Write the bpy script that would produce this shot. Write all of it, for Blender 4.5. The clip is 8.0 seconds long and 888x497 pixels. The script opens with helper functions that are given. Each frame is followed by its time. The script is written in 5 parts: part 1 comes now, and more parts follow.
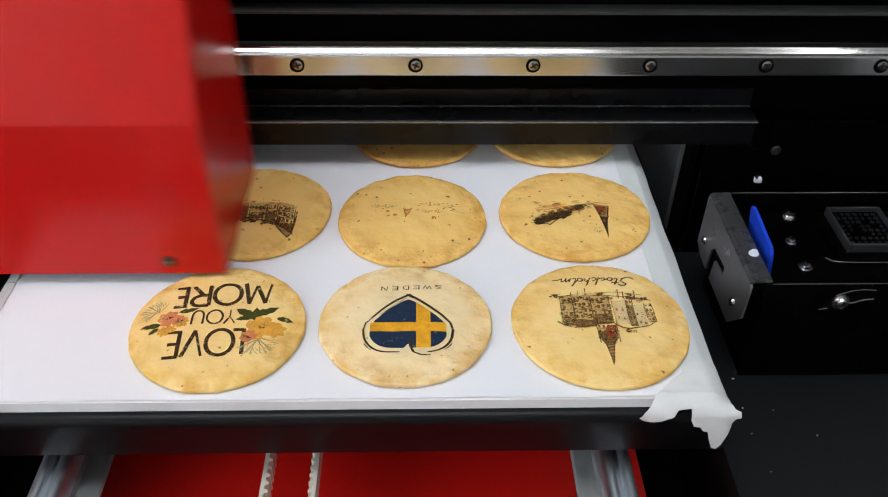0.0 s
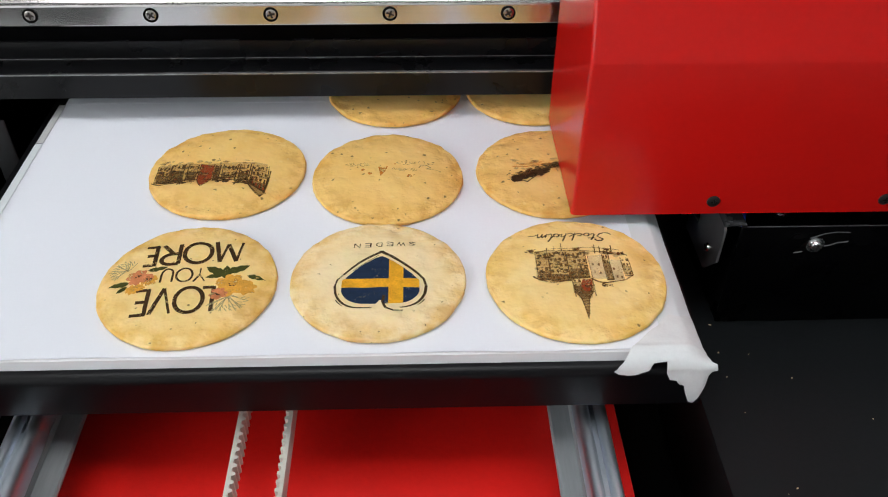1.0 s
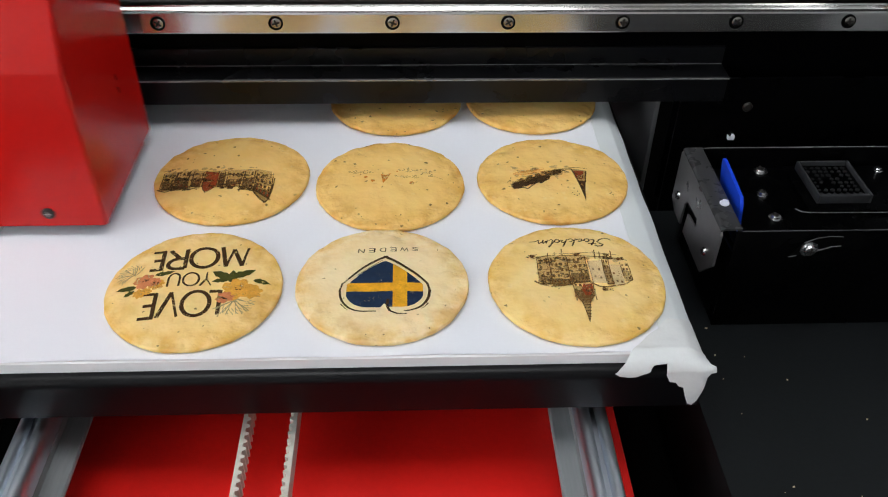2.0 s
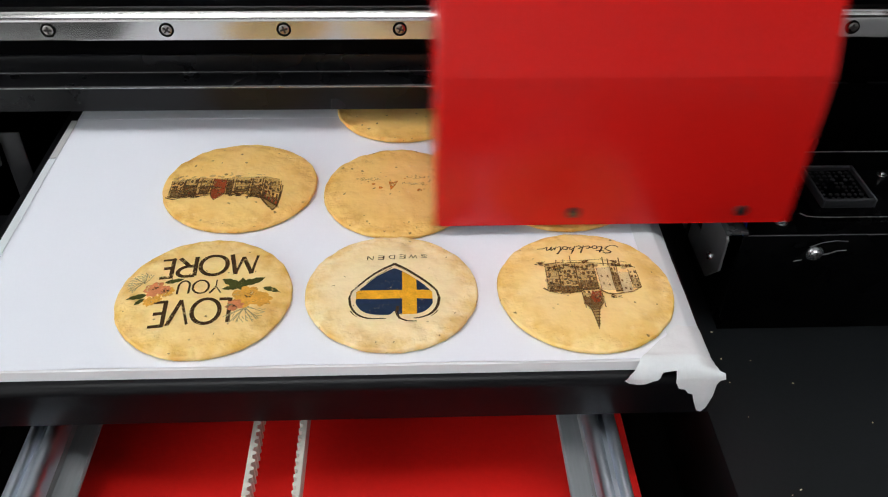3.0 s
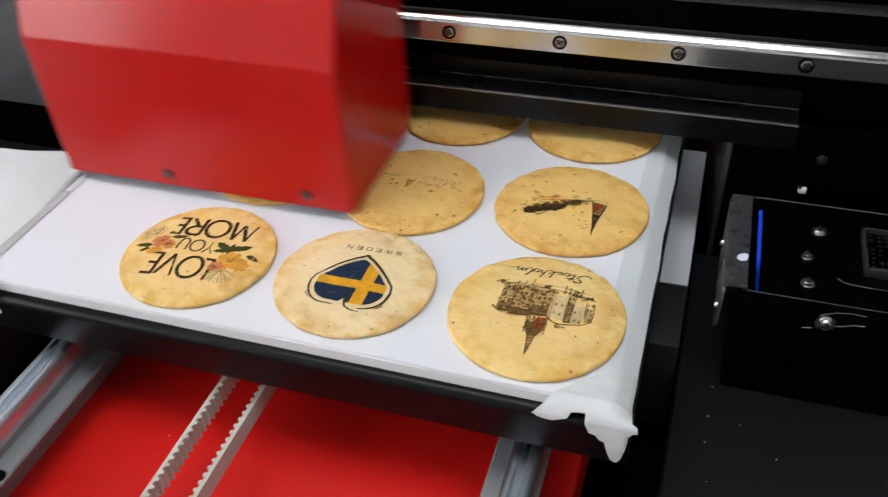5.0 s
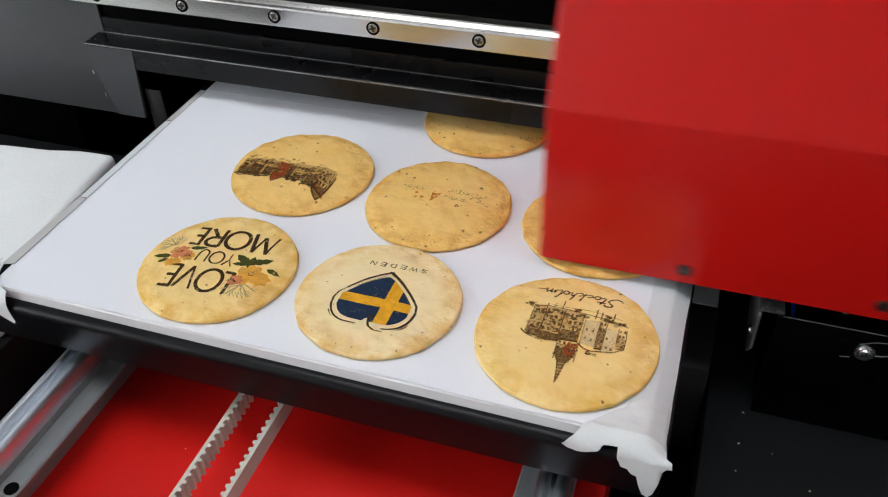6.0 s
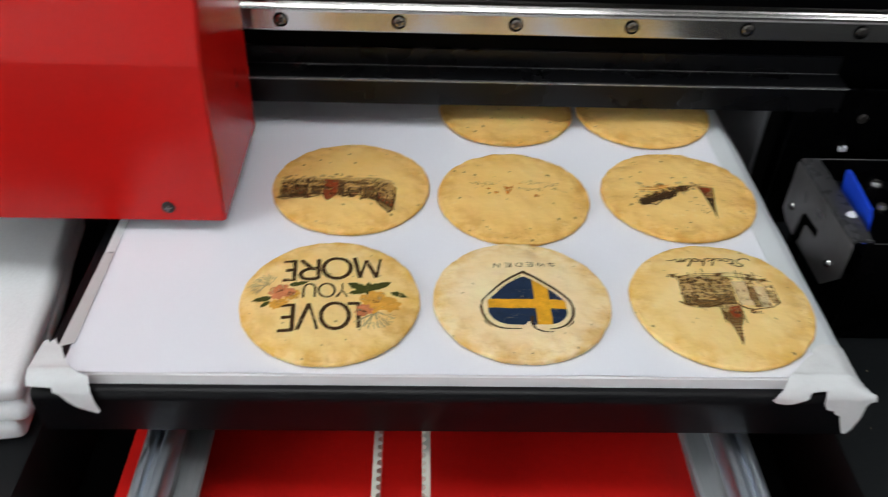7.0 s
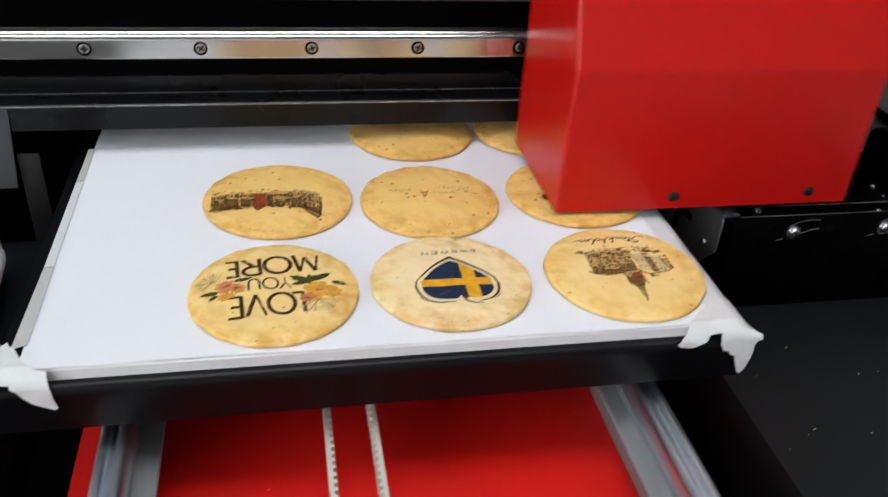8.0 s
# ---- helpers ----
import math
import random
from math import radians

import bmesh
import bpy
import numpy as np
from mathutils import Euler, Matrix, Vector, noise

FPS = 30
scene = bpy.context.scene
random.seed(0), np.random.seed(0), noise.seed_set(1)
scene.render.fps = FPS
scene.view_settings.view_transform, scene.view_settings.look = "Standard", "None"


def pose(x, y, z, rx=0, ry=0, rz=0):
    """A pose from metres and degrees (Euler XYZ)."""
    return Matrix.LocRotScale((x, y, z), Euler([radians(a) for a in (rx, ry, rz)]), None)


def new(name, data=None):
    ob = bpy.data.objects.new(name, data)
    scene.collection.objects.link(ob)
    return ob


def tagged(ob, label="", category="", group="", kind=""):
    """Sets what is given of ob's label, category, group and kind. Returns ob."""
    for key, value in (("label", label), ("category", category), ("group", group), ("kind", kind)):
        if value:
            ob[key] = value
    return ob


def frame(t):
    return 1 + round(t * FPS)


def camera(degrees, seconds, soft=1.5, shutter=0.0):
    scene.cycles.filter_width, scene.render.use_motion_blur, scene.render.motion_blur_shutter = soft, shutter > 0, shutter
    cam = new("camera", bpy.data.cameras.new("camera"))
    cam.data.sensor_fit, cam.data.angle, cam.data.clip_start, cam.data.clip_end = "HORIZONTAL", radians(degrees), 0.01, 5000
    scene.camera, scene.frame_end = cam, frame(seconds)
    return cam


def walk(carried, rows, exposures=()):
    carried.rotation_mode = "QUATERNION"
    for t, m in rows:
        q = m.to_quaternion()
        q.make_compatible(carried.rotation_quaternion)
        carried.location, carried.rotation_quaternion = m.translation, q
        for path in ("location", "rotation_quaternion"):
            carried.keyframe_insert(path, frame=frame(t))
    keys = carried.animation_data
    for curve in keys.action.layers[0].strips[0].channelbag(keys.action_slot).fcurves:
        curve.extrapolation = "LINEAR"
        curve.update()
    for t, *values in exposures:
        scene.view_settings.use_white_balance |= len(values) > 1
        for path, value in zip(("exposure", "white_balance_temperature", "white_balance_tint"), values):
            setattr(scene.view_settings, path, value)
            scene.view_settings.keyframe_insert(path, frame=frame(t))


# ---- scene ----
cam = camera(55.38, 8.0, soft=1.1, shutter=0.3)
# seconds, x, y, z, and the turns about x, y, z
ROWS = [
    (0, 0.0062, -0.2799, 0.2608, 50.84, -0.73, -1.26),
    (0.2, 0.0055, -0.2834, 0.2605, 51.00, -0.57, -1.27),
    (0.5, 0.0081, -0.2896, 0.2533, 51.43, -0.48, -1.00),
    (1, 0.0174, -0.2914, 0.2481, 49.64, -0.37, -1.66),
    (1.5, 0.0158, -0.2965, 0.2482, 50.16, -0.59, -1.91),
    (3, 0.0077, -0.3012, 0.2509, 50.83, -0.76, -2.17),
    (3.5, 0.0091, -0.2966, 0.2509, 51.00, -0.57, -1.57),
    (4, 0.0385, -0.2920, 0.2557, 50.94, 0.98, 4.08),
    (4.5, 0.0945, -0.2856, 0.2588, 50.94, 1.97, 11.68),
    (5, 0.1377, -0.2915, 0.2560, 51.07, 2.60, 17.62),
    (5.2, 0.1373, -0.2960, 0.2585, 51.03, 2.75, 19.43),
    (6.3, 0.1021, -0.2776, 0.2565, 50.43, 0.73, 17.76),
    (6.5, 0.0685, -0.2826, 0.2547, 49.28, 0.29, 15.03),
    (7, -0.0466, -0.2959, 0.2437, 51.00, -1.79, -0.97),
    (7.2, -0.0470, -0.3088, 0.2545, 53.77, -2.35, -4.49),
    (7.5, -0.0349, -0.3366, 0.2572, 56.07, -2.96, -7.59),
    (8, -0.0763, -0.3489, 0.2283, 57.07, -3.51, -10.32),
]
walk(cam, [(t, pose(x, y, z, rx, ry, rz)) for t, x, y, z, rx, ry, rz in ROWS],
     [(0.0, 0.0), (1.0, 0.0), (1.5, -0.08), (2.8, 0.0), (4.5, 0.02), (5.2, -0.03), (6.3, -0.13), (6.6, -0.14), (7.0, -0.16), (7.5, 0.0), (8.0, 0.05)])

# ---------------------------------------------------------------- light
world = bpy.data.worlds.new("world")
scene.world = world
world.use_nodes = True
world.node_tree.nodes["Background"].inputs[0].default_value = (0.9, 0.95, 1.0, 1)
world.node_tree.nodes["Background"].inputs[1].default_value = 0.03
SKY_GLOW, LAMP_GLOW = 6.6, 6.2


# ---------------------------------------------------------------- materials
def shader(name, colour, rough=0.5, metal=0.0, grain=0.0, grain_size=400.0, stain=0.0, stain_size=30.0, bump=0.0, bump_size=600.0,
           stretch=(1, 1, 1), gloss_vary=0.0, emit=0.0, coat=0.0, ior=1.45):
    """A surface with variation at two scales, relief and varied gloss."""
    m = bpy.data.materials.new(name)
    m.use_nodes = True
    n, l = m.node_tree.nodes, m.node_tree.links
    b = n["Principled BSDF"]
    b.inputs["Base Color"].default_value = (*colour, 1)
    b.inputs["Roughness"].default_value = rough
    b.inputs["Metallic"].default_value = metal
    b.inputs["Coat Weight"].default_value = coat
    b.inputs["IOR"].default_value = ior
    if emit:
        b.inputs["Emission Color"].default_value = (*colour, 1)
        b.inputs["Emission Strength"].default_value = emit
    tc = n.new("ShaderNodeTexCoord")
    mp = n.new("ShaderNodeMapping")
    mp.inputs["Scale"].default_value = stretch
    l.new(tc.outputs["Object"], mp.inputs["Vector"])

    def noise_node(size, detail=3.0):
        t = n.new("ShaderNodeTexNoise")
        t.inputs["Scale"].default_value = size
        t.inputs["Detail"].default_value = detail
        l.new(mp.outputs["Vector"], t.inputs["Vector"])
        return t

    def blend(first, factor, amount):
        ramp = n.new("ShaderNodeMapRange")
        ramp.inputs["To Min"].default_value, ramp.inputs["To Max"].default_value = 1 - amount, 1 + amount
        l.new(factor, ramp.inputs["Value"])
        mul = n.new("ShaderNodeVectorMath")
        mul.operation = "SCALE"
        if first is None:
            mul.inputs[0].default_value = colour
        else:
            l.new(first, mul.inputs[0])
        l.new(ramp.outputs["Result"], mul.inputs["Scale"])
        return mul.outputs["Vector"]

    out = None
    if grain:
        out = blend(out, noise_node(grain_size).outputs["Fac"], grain)
    if stain:
        out = blend(out, noise_node(stain_size, 5.0).outputs["Fac"], stain)
    if out is not None:
        l.new(out, b.inputs["Base Color"])
    if gloss_vary:
        r = n.new("ShaderNodeMapRange")
        r.inputs["To Min"].default_value, r.inputs["To Max"].default_value = max(0.02, rough - gloss_vary), rough + gloss_vary
        l.new(noise_node(stain_size * 1.7, 4.0).outputs["Fac"], r.inputs["Value"])
        l.new(r.outputs["Result"], b.inputs["Roughness"])
    if bump:
        bp = n.new("ShaderNodeBump")
        bp.inputs["Strength"].default_value = bump
        bp.inputs["Distance"].default_value = 0.0004
        l.new(noise_node(bump_size).outputs["Fac"], bp.inputs["Height"])
        l.new(bp.outputs["Normal"], b.inputs["Normal"])
    return m


def cracker_shader(name, pale, warm, rim):
    """Baked dough: mottled, browner rim and blisters, small herb specks."""
    m = bpy.data.materials.new(name)
    m.use_nodes = True
    n, l = m.node_tree.nodes, m.node_tree.links
    b = n["Principled BSDF"]
    b.inputs["Roughness"].default_value = 0.55
    b.inputs["IOR"].default_value = 1.36
    b.inputs["Subsurface Weight"].default_value = 0.25
    b.inputs["Subsurface Radius"].default_value = (0.003, 0.0015, 0.0006)
    b.inputs["Subsurface Scale"].default_value = 0.6
    tc = n.new("ShaderNodeTexCoord")
    info = n.new("ShaderNodeObjectInfo")
    off = n.new("ShaderNodeVectorMath")
    off.operation = "MULTIPLY_ADD"
    l.new(info.outputs["Random"], off.inputs[0])
    off.inputs[1].default_value = (3.1, 1.7, 0.9)
    l.new(tc.outputs["Object"], off.inputs[2])

    def tex(kind, size, detail=3.0):
        t = n.new(kind)
        t.inputs["Scale"].default_value = size
        if kind == "ShaderNodeTexNoise":
            t.inputs["Detail"].default_value = detail
            l.new(off.outputs[0], t.inputs["Vector"])
        else:
            l.new(bent.outputs[0], t.inputs["Vector"])
        return t

    ben = n.new("ShaderNodeTexNoise")
    ben.inputs["Scale"].default_value = 520.0
    l.new(off.outputs[0], ben.inputs["Vector"])
    bent = n.new("ShaderNodeVectorMath")
    bent.operation = "MULTIPLY_ADD"
    l.new(ben.outputs["Color"], bent.inputs[0])
    bent.inputs[1].default_value = (0.0022, 0.0022, 0.0022)
    l.new(off.outputs[0], bent.inputs[2])

    def ranged(value, a, c, lo=0.0, hi=1.0):
        r = n.new("ShaderNodeMapRange")
        for key, v in (("From Min", a), ("From Max", c), ("To Min", lo), ("To Max", hi)):
            r.inputs[key].default_value = v
        l.new(value, r.inputs["Value"])
        return r.outputs["Result"]

    def mix(factor, one, two):
        x = n.new("ShaderNodeMix")
        x.data_type = "RGBA"
        l.new(factor, x.inputs["Factor"])
        for slot, v in ((6, one), (7, two)):
            if isinstance(v, tuple):
                x.inputs[slot].default_value = (*v, 1)
            else:
                l.new(v, x.inputs[slot])
        return x.outputs[2]

    def times(one, two):
        x = n.new("ShaderNodeMath")
        x.operation = "MULTIPLY"
        l.new(one, x.inputs[0])
        l.new(two, x.inputs[1])
        return x.outputs[0]

    base = mix(ranged(tex("ShaderNodeTexNoise", 55, 4).outputs["Fac"], 0.35, 0.7), pale, warm)
    attr = n.new("ShaderNodeAttribute")
    attr.attribute_name = "rim"
    blotch = ranged(tex("ShaderNodeTexNoise", 130, 5).outputs["Fac"], 0.40, 0.64, 0.08, 0.85)
    base = mix(times(attr.outputs["Fac"], blotch), base, rim)
    brown = ranged(tex("ShaderNodeTexNoise", 62, 4).outputs["Fac"], 0.54, 0.68, 0.0, 0.55)
    edge_zone = ranged(attr.outputs["Fac"], 0.05, 0.6, 0.0, 1.0)
    base = mix(times(brown, edge_zone), base, (rim[0] * 0.8, rim[1] * 0.7, rim[2] * 0.6))
    vor = tex("ShaderNodeTexVoronoi", 420)
    dots = ranged(vor.outputs["Distance"], 0.16, 0.24, 1.0, 0.0)
    sep = n.new("ShaderNodeSeparateColor")
    l.new(vor.outputs["Color"], sep.inputs[0])
    base = mix(times(dots, ranged(sep.outputs[0], 0.93, 0.96, 0.0, 0.8)), base, (0.16, 0.09, 0.025))
    vor2 = tex("ShaderNodeTexVoronoi", 260)
    dots2 = ranged(vor2.outputs["Distance"], 0.2, 0.3, 1.0, 0.0)
    sep2 = n.new("ShaderNodeSeparateColor")
    l.new(vor2.outputs["Color"], sep2.inputs[0])
    base = mix(times(dots2, ranged(sep2.outputs[1], 0.8, 0.85, 0, 0.22)), base, (0.86, 0.68, 0.36))
    herb = tex("ShaderNodeTexVoronoi", 150)
    flake = ranged(herb.outputs["Distance"], 0.08, 0.14, 1.0, 0.0)
    sep3 = n.new("ShaderNodeSeparateColor")
    l.new(herb.outputs["Color"], sep3.inputs[0])
    base = mix(times(flake, ranged(sep3.outputs[2], 0.58, 0.74, 0.0, 0.9)), base, (0.15, 0.085, 0.018))
    l.new(base, b.inputs["Base Color"])
    bp = n.new("ShaderNodeBump")
    bp.inputs["Strength"].default_value = 0.42
    bp.inputs["Distance"].default_value = 0.0011
    l.new(tex("ShaderNodeTexNoise", 240, 3).outputs["Fac"], bp.inputs["Height"])
    lumps = n.new("ShaderNodeBump")
    lumps.inputs["Strength"].default_value = 0.20
    lumps.inputs["Distance"].default_value = 0.0030
    l.new(tex("ShaderNodeTexNoise", 85, 2).outputs["Fac"], lumps.inputs["Height"])
    l.new(lumps.outputs["Normal"], bp.inputs["Normal"])
    crust = n.new("ShaderNodeBump")
    crust.inputs["Strength"].default_value = 0.55
    crust.inputs["Distance"].default_value = 0.0016
    l.new(times(tex("ShaderNodeTexNoise", 330, 2).outputs["Fac"], attr.outputs["Fac"]), crust.inputs["Height"])
    l.new(bp.outputs["Normal"], crust.inputs["Normal"])
    l.new(crust.outputs["Normal"], b.inputs["Normal"])
    l.new(ranged(tex("ShaderNodeTexNoise", 90, 3).outputs["Fac"], 0.3, 0.7, 0.46, 0.70), b.inputs["Roughness"])
    return m


RED = shader("red_paint", (0.54, 0.007, 0.005), 0.24, ior=1.40, grain=0.05, stain=0.06, stain_size=12, bump=0.10, bump_size=900, gloss_vary=0.05, coat=0.0)
DECK_RED = shader("deck_red_paint", (0.70, 0.011, 0.008), 0.38, ior=1.36, grain=0.06, stain=0.10, stain_size=15, bump=0.12, bump_size=900, gloss_vary=0.06)
BLACK = shader("black_paint", (0.0011, 0.0011, 0.0013), 0.28, ior=1.15, grain=0.2, stain=0.25, stain_size=20, bump=0.10, bump_size=1100, gloss_vary=0.06)
# grey base holds the sheen on the leg's otherwise dark paint
LEG = shader("leg_sheen_paint", (0.052, 0.055, 0.060), 0.38, ior=1.45, grain=0.15, stain=0.25, stain_size=12, bump=0.10, bump_size=1000, gloss_vary=0.08)
SIDE_BAR = shader("side_bar_paint", (0.020, 0.021, 0.023), 0.40, ior=1.4, grain=0.15, stain=0.25, stain_size=12, gloss_vary=0.08)
# base lightened to hold the left cover's sheen
COVER = shader("cover_sheen_paint", (0.078, 0.080, 0.085), 0.42, ior=1.5, grain=0.15, stain=0.3, stain_size=9, bump=0.10, bump_size=1000, gloss_vary=0.10)
BRACKET = shader("bracket_black_paint", (0.0045, 0.0046, 0.0054), 0.28, ior=1.33, grain=0.2, stain=0.25, stain_size=20, bump=0.10, bump_size=1100, gloss_vary=0.06)
# pale metal for strips that paint in edge highlights along with wear
EDGE = shader("worn_edge_glint", (0.30, 0.30, 0.30), 0.35, 0.6, grain=0.5, grain_size=300, stain=0.5, stain_size=60)
PANEL = shader("black_panel_paint", (0.0010, 0.0010, 0.0013), 0.34, ior=1.09, grain=0.2, stain=0.25, stain_size=20, bump=0.10, bump_size=1100, gloss_vary=0.06)
SATIN = shader("satin_black_paint", (0.0085, 0.0098, 0.0108), 0.42, ior=1.25, grain=0.2, stain=0.2, stain_size=18, bump=0.12, bump_size=1000, gloss_vary=0.06)
TRAY_PAINT = shader("tray_satin_paint", (0.0034, 0.0034, 0.0042), 0.34, ior=1.27, grain=0.2, stain=0.2, stain_size=18, bump=0.12, bump_size=1000, gloss_vary=0.06)
DULL = shader("dull_black", (0.0016, 0.0016, 0.0016), 0.7, grain=0.2, ior=1.12)
ENDGREY = shader("end_grey_paint", (0.30, 0.31, 0.32), 0.45, grain=0.1, stain=0.15, stain_size=20)
FLANGE = shader("dark_satin_metal", (0.040, 0.040, 0.042), 0.28, ior=1.5, stain=0.3, stain_size=60, gloss_vary=0.08)
POST = shader("grey_post_paint", (0.11, 0.11, 0.115), 0.45, grain=0.1, stain=0.15, stain_size=20)
BAR = shader("charcoal_paint", (0.009, 0.009, 0.010), 0.45, grain=0.1, stain=0.15, stain_size=20)
CAP_RUBBER = shader("cap_rubber", (0.030, 0.031, 0.034), 0.40, grain=0.1, stain=0.15, stain_size=20)
GREY = shader("dark_grey_paint", (0.09, 0.09, 0.095), 0.45, grain=0.1, stain=0.15, stain_size=20)
STEEL = shader("ground_steel", (0.60, 0.585, 0.57), 0.17, 1.0, grain=0.06, grain_size=300, stain=0.05, stain_size=8, stretch=(0.15, 6, 6), gloss_vary=0.05)
CHROME = shader("polished_shaft", (0.74, 0.80, 0.88), 0.36, 1.0, stain=0.04, stain_size=30, gloss_vary=0.03)
ZINC = shader("zinc_plate", (0.24, 0.25, 0.26), 0.40, 0.25, grain=0.12, grain_size=250, stain=0.18, stain_size=25, stretch=(4, 0.4, 4), gloss_vary=0.08)
BRUSHED = shader("brushed_bracket", (0.33, 0.32, 0.32), 0.30, 0.8, grain=0.1, grain_size=300, stain=0.1, stain_size=40, gloss_vary=0.08)
SCREW = shader("screw_steel", (0.66, 0.66, 0.67), 0.26, 1.0, grain=0.15, grain_size=900)
# darker than the other screw steel, for the rail's heads
RAIL_SCREW = shader("darker_screw_steel", (0.30, 0.28, 0.26), 0.24, 1.0, grain=0.3, grain_size=900)
DARK_SCREW = shader("dark_screw", (0.025, 0.022, 0.020), 0.42, 0.4, grain=0.15, grain_size=900)
PAPER = shader("white_paper", (0.79, 0.81, 0.87), 0.75, grain=0.015, grain_size=900, stain=0.015, stain_size=14, bump=0.08, bump_size=700)
BOARD = shader("white_board_edge", (0.74, 0.745, 0.755), 0.6, stain=0.06, stain_size=60)
TAPE = shader("masking_tape", (0.66, 0.675, 0.68), 0.6, grain=0.05, grain_size=800, stain=0.07, stain_size=70, bump=0.4, bump_size=350)
CLEAR = shader("frosted_tape", (0.66, 0.70, 0.72), 0.35, stain=0.06, stain_size=30, gloss_vary=0.08)
GREYTAPE = shader("grey_tape", (0.50, 0.50, 0.50), 0.4, stain=0.12, stain_size=50)
RUBBER = shader("white_belt", (0.56, 0.53, 0.47), 0.6, grain=0.06, stain=0.1, stain_size=60)
BELT_BLACK = shader("black_belt", (0.035, 0.035, 0.035), 0.5, grain=0.15)
BLUE = shader("blue_plastic", (0.01, 0.06, 0.62), 0.35, stain=0.08, stain_size=60)
CLOTH = shader("white_cloth", (0.80, 0.815, 0.825), 0.9, grain=0.06, grain_size=700, stain=0.05, stain_size=25, bump=0.5, bump_size=900)
PLASTER = shader("plaster", (0.76, 0.76, 0.75), 0.9, grain=0.05, grain_size=60, stain=0.05, stain_size=1.5)
FLOORING = shader("floor_vinyl", (0.32, 0.31, 0.30), 0.5, grain=0.1, grain_size=40, stain=0.15, stain_size=2)
TABLETOP = shader("table_laminate", (0.70, 0.70, 0.69), 0.5, grain=0.1, grain_size=50, stain=0.1, stain_size=6)
SKY_PANE = shader("bright_sky", (0.93, 0.97, 1.0), 0.5, emit=SKY_GLOW)
DIFFUSER = shader("lamp_diffuser", (0.97, 0.985, 1.0), 0.5, emit=LAMP_GLOW)
DOUGH = cracker_shader("dough", (0.86, 0.575, 0.200), (0.83, 0.525, 0.160), (0.66, 0.34, 0.060))
DOUGH_PALE = cracker_shader("pale_dough", (0.89, 0.715, 0.43), (0.875, 0.680, 0.375), (0.74, 0.45, 0.12))
DOUGH_LIGHT = cracker_shader("light_dough", (0.885, 0.650, 0.285), (0.865, 0.60, 0.225), (0.72, 0.41, 0.070))


def ink_shader(name, colour, cover=0.62, veil=1.0):
    """Edible ink: uneven, with small gaps where the dough shows through."""
    m = shader(name, colour, 0.78, ior=1.25, grain=0.35, grain_size=1500, stain=0.35, stain_size=220, bump=0.2, bump_size=500)
    n, l = m.node_tree.nodes, m.node_tree.links
    tc = n.new("ShaderNodeTexCoord")
    one, two = n.new("ShaderNodeTexNoise"), n.new("ShaderNodeTexNoise")
    for t, size in ((one, 1300.0), (two, 260.0)):
        t.inputs["Scale"].default_value = size
        t.inputs["Detail"].default_value = 3.0
        l.new(tc.outputs["Object"], t.inputs["Vector"])
    add = n.new("ShaderNodeMath")
    add.operation = "ADD"
    l.new(one.outputs["Fac"], add.inputs[0])
    l.new(two.outputs["Fac"], add.inputs[1])
    r = n.new("ShaderNodeMapRange")
    r.inputs["From Min"].default_value, r.inputs["From Max"].default_value = 0.80 + (0.62 - cover), 1.02 + (0.62 - cover)
    r.inputs["To Min"].default_value, r.inputs["To Max"].default_value = 0.15 * veil, veil
    l.new(add.outputs[0], r.inputs["Value"])
    l.new(r.outputs["Result"], n["Principled BSDF"].inputs["Alpha"])
    return m


INK_DARK = ink_shader("dark_brown_ink", (0.050, 0.026, 0.009), 0.74)
INK_BROWN = ink_shader("brown_ink", (0.13, 0.065, 0.018))
INK_MID = ink_shader("mid_brown_ink", (0.26, 0.15, 0.05), 0.55)
INK_FAINT = ink_shader("faint_brown_ink", (0.40, 0.24, 0.08), 0.55)
INK_NAVY = ink_shader("navy_ink", (0.014, 0.028, 0.060), 0.85)
INK_YELLOW = ink_shader("yellow_ink", (0.74, 0.36, 0.02), 0.85)
INK_PETAL = ink_shader("orange_yellow_ink", (0.80, 0.40, 0.06), 0.75, 0.85)
INK_ORANGE = ink_shader("orange_ink", (0.62, 0.20, 0.02))
INK_RED = ink_shader("rust_red_ink", (0.26, 0.050, 0.014), 0.6)
INK_PINK = ink_shader("pink_ink", (0.74, 0.26, 0.11), 0.7, 0.8)
INK_GREEN = ink_shader("green_ink", (0.060, 0.062, 0.012), 0.8)
INK_SEPIA = ink_shader("sepia_ink", (0.075, 0.038, 0.012), 0.66)
INK_WASH = ink_shader("brown_wash_ink", (0.17, 0.085, 0.022), 0.80, 0.55)
INK_VEIL = ink_shader("pale_veil_ink", (0.36, 0.21, 0.07), 0.80, 0.35)
INK_PALE = ink_shader("bare_wall_ink", (0.84, 0.69, 0.40), 0.80, 0.5)
INK_GREY = ink_shader("grey_green_ink", (0.36, 0.31, 0.16))


# ---------------------------------------------------------------- mesh helpers
def mesh_of(bm, name, mat, smooth=None):
    me = bpy.data.meshes.new(name)
    bm.normal_update()
    bm.to_mesh(me)
    bm.free()
    for mt in (mat if isinstance(mat, (list, tuple)) else [mat]):
        me.materials.append(mt)
    if smooth is not None:
        for f in me.polygons:
            f.use_smooth = True
        me.set_sharp_from_angle(angle=radians(smooth))
    return me


def part(name, bm, mat, parent=None, label="", at=(0, 0, 0), smooth=35):
    ob = new(name, mesh_of(bm, name, mat, smooth))
    ob.location = at
    if parent is not None:
        ob.parent = parent
    return tagged(ob, label) if label else ob


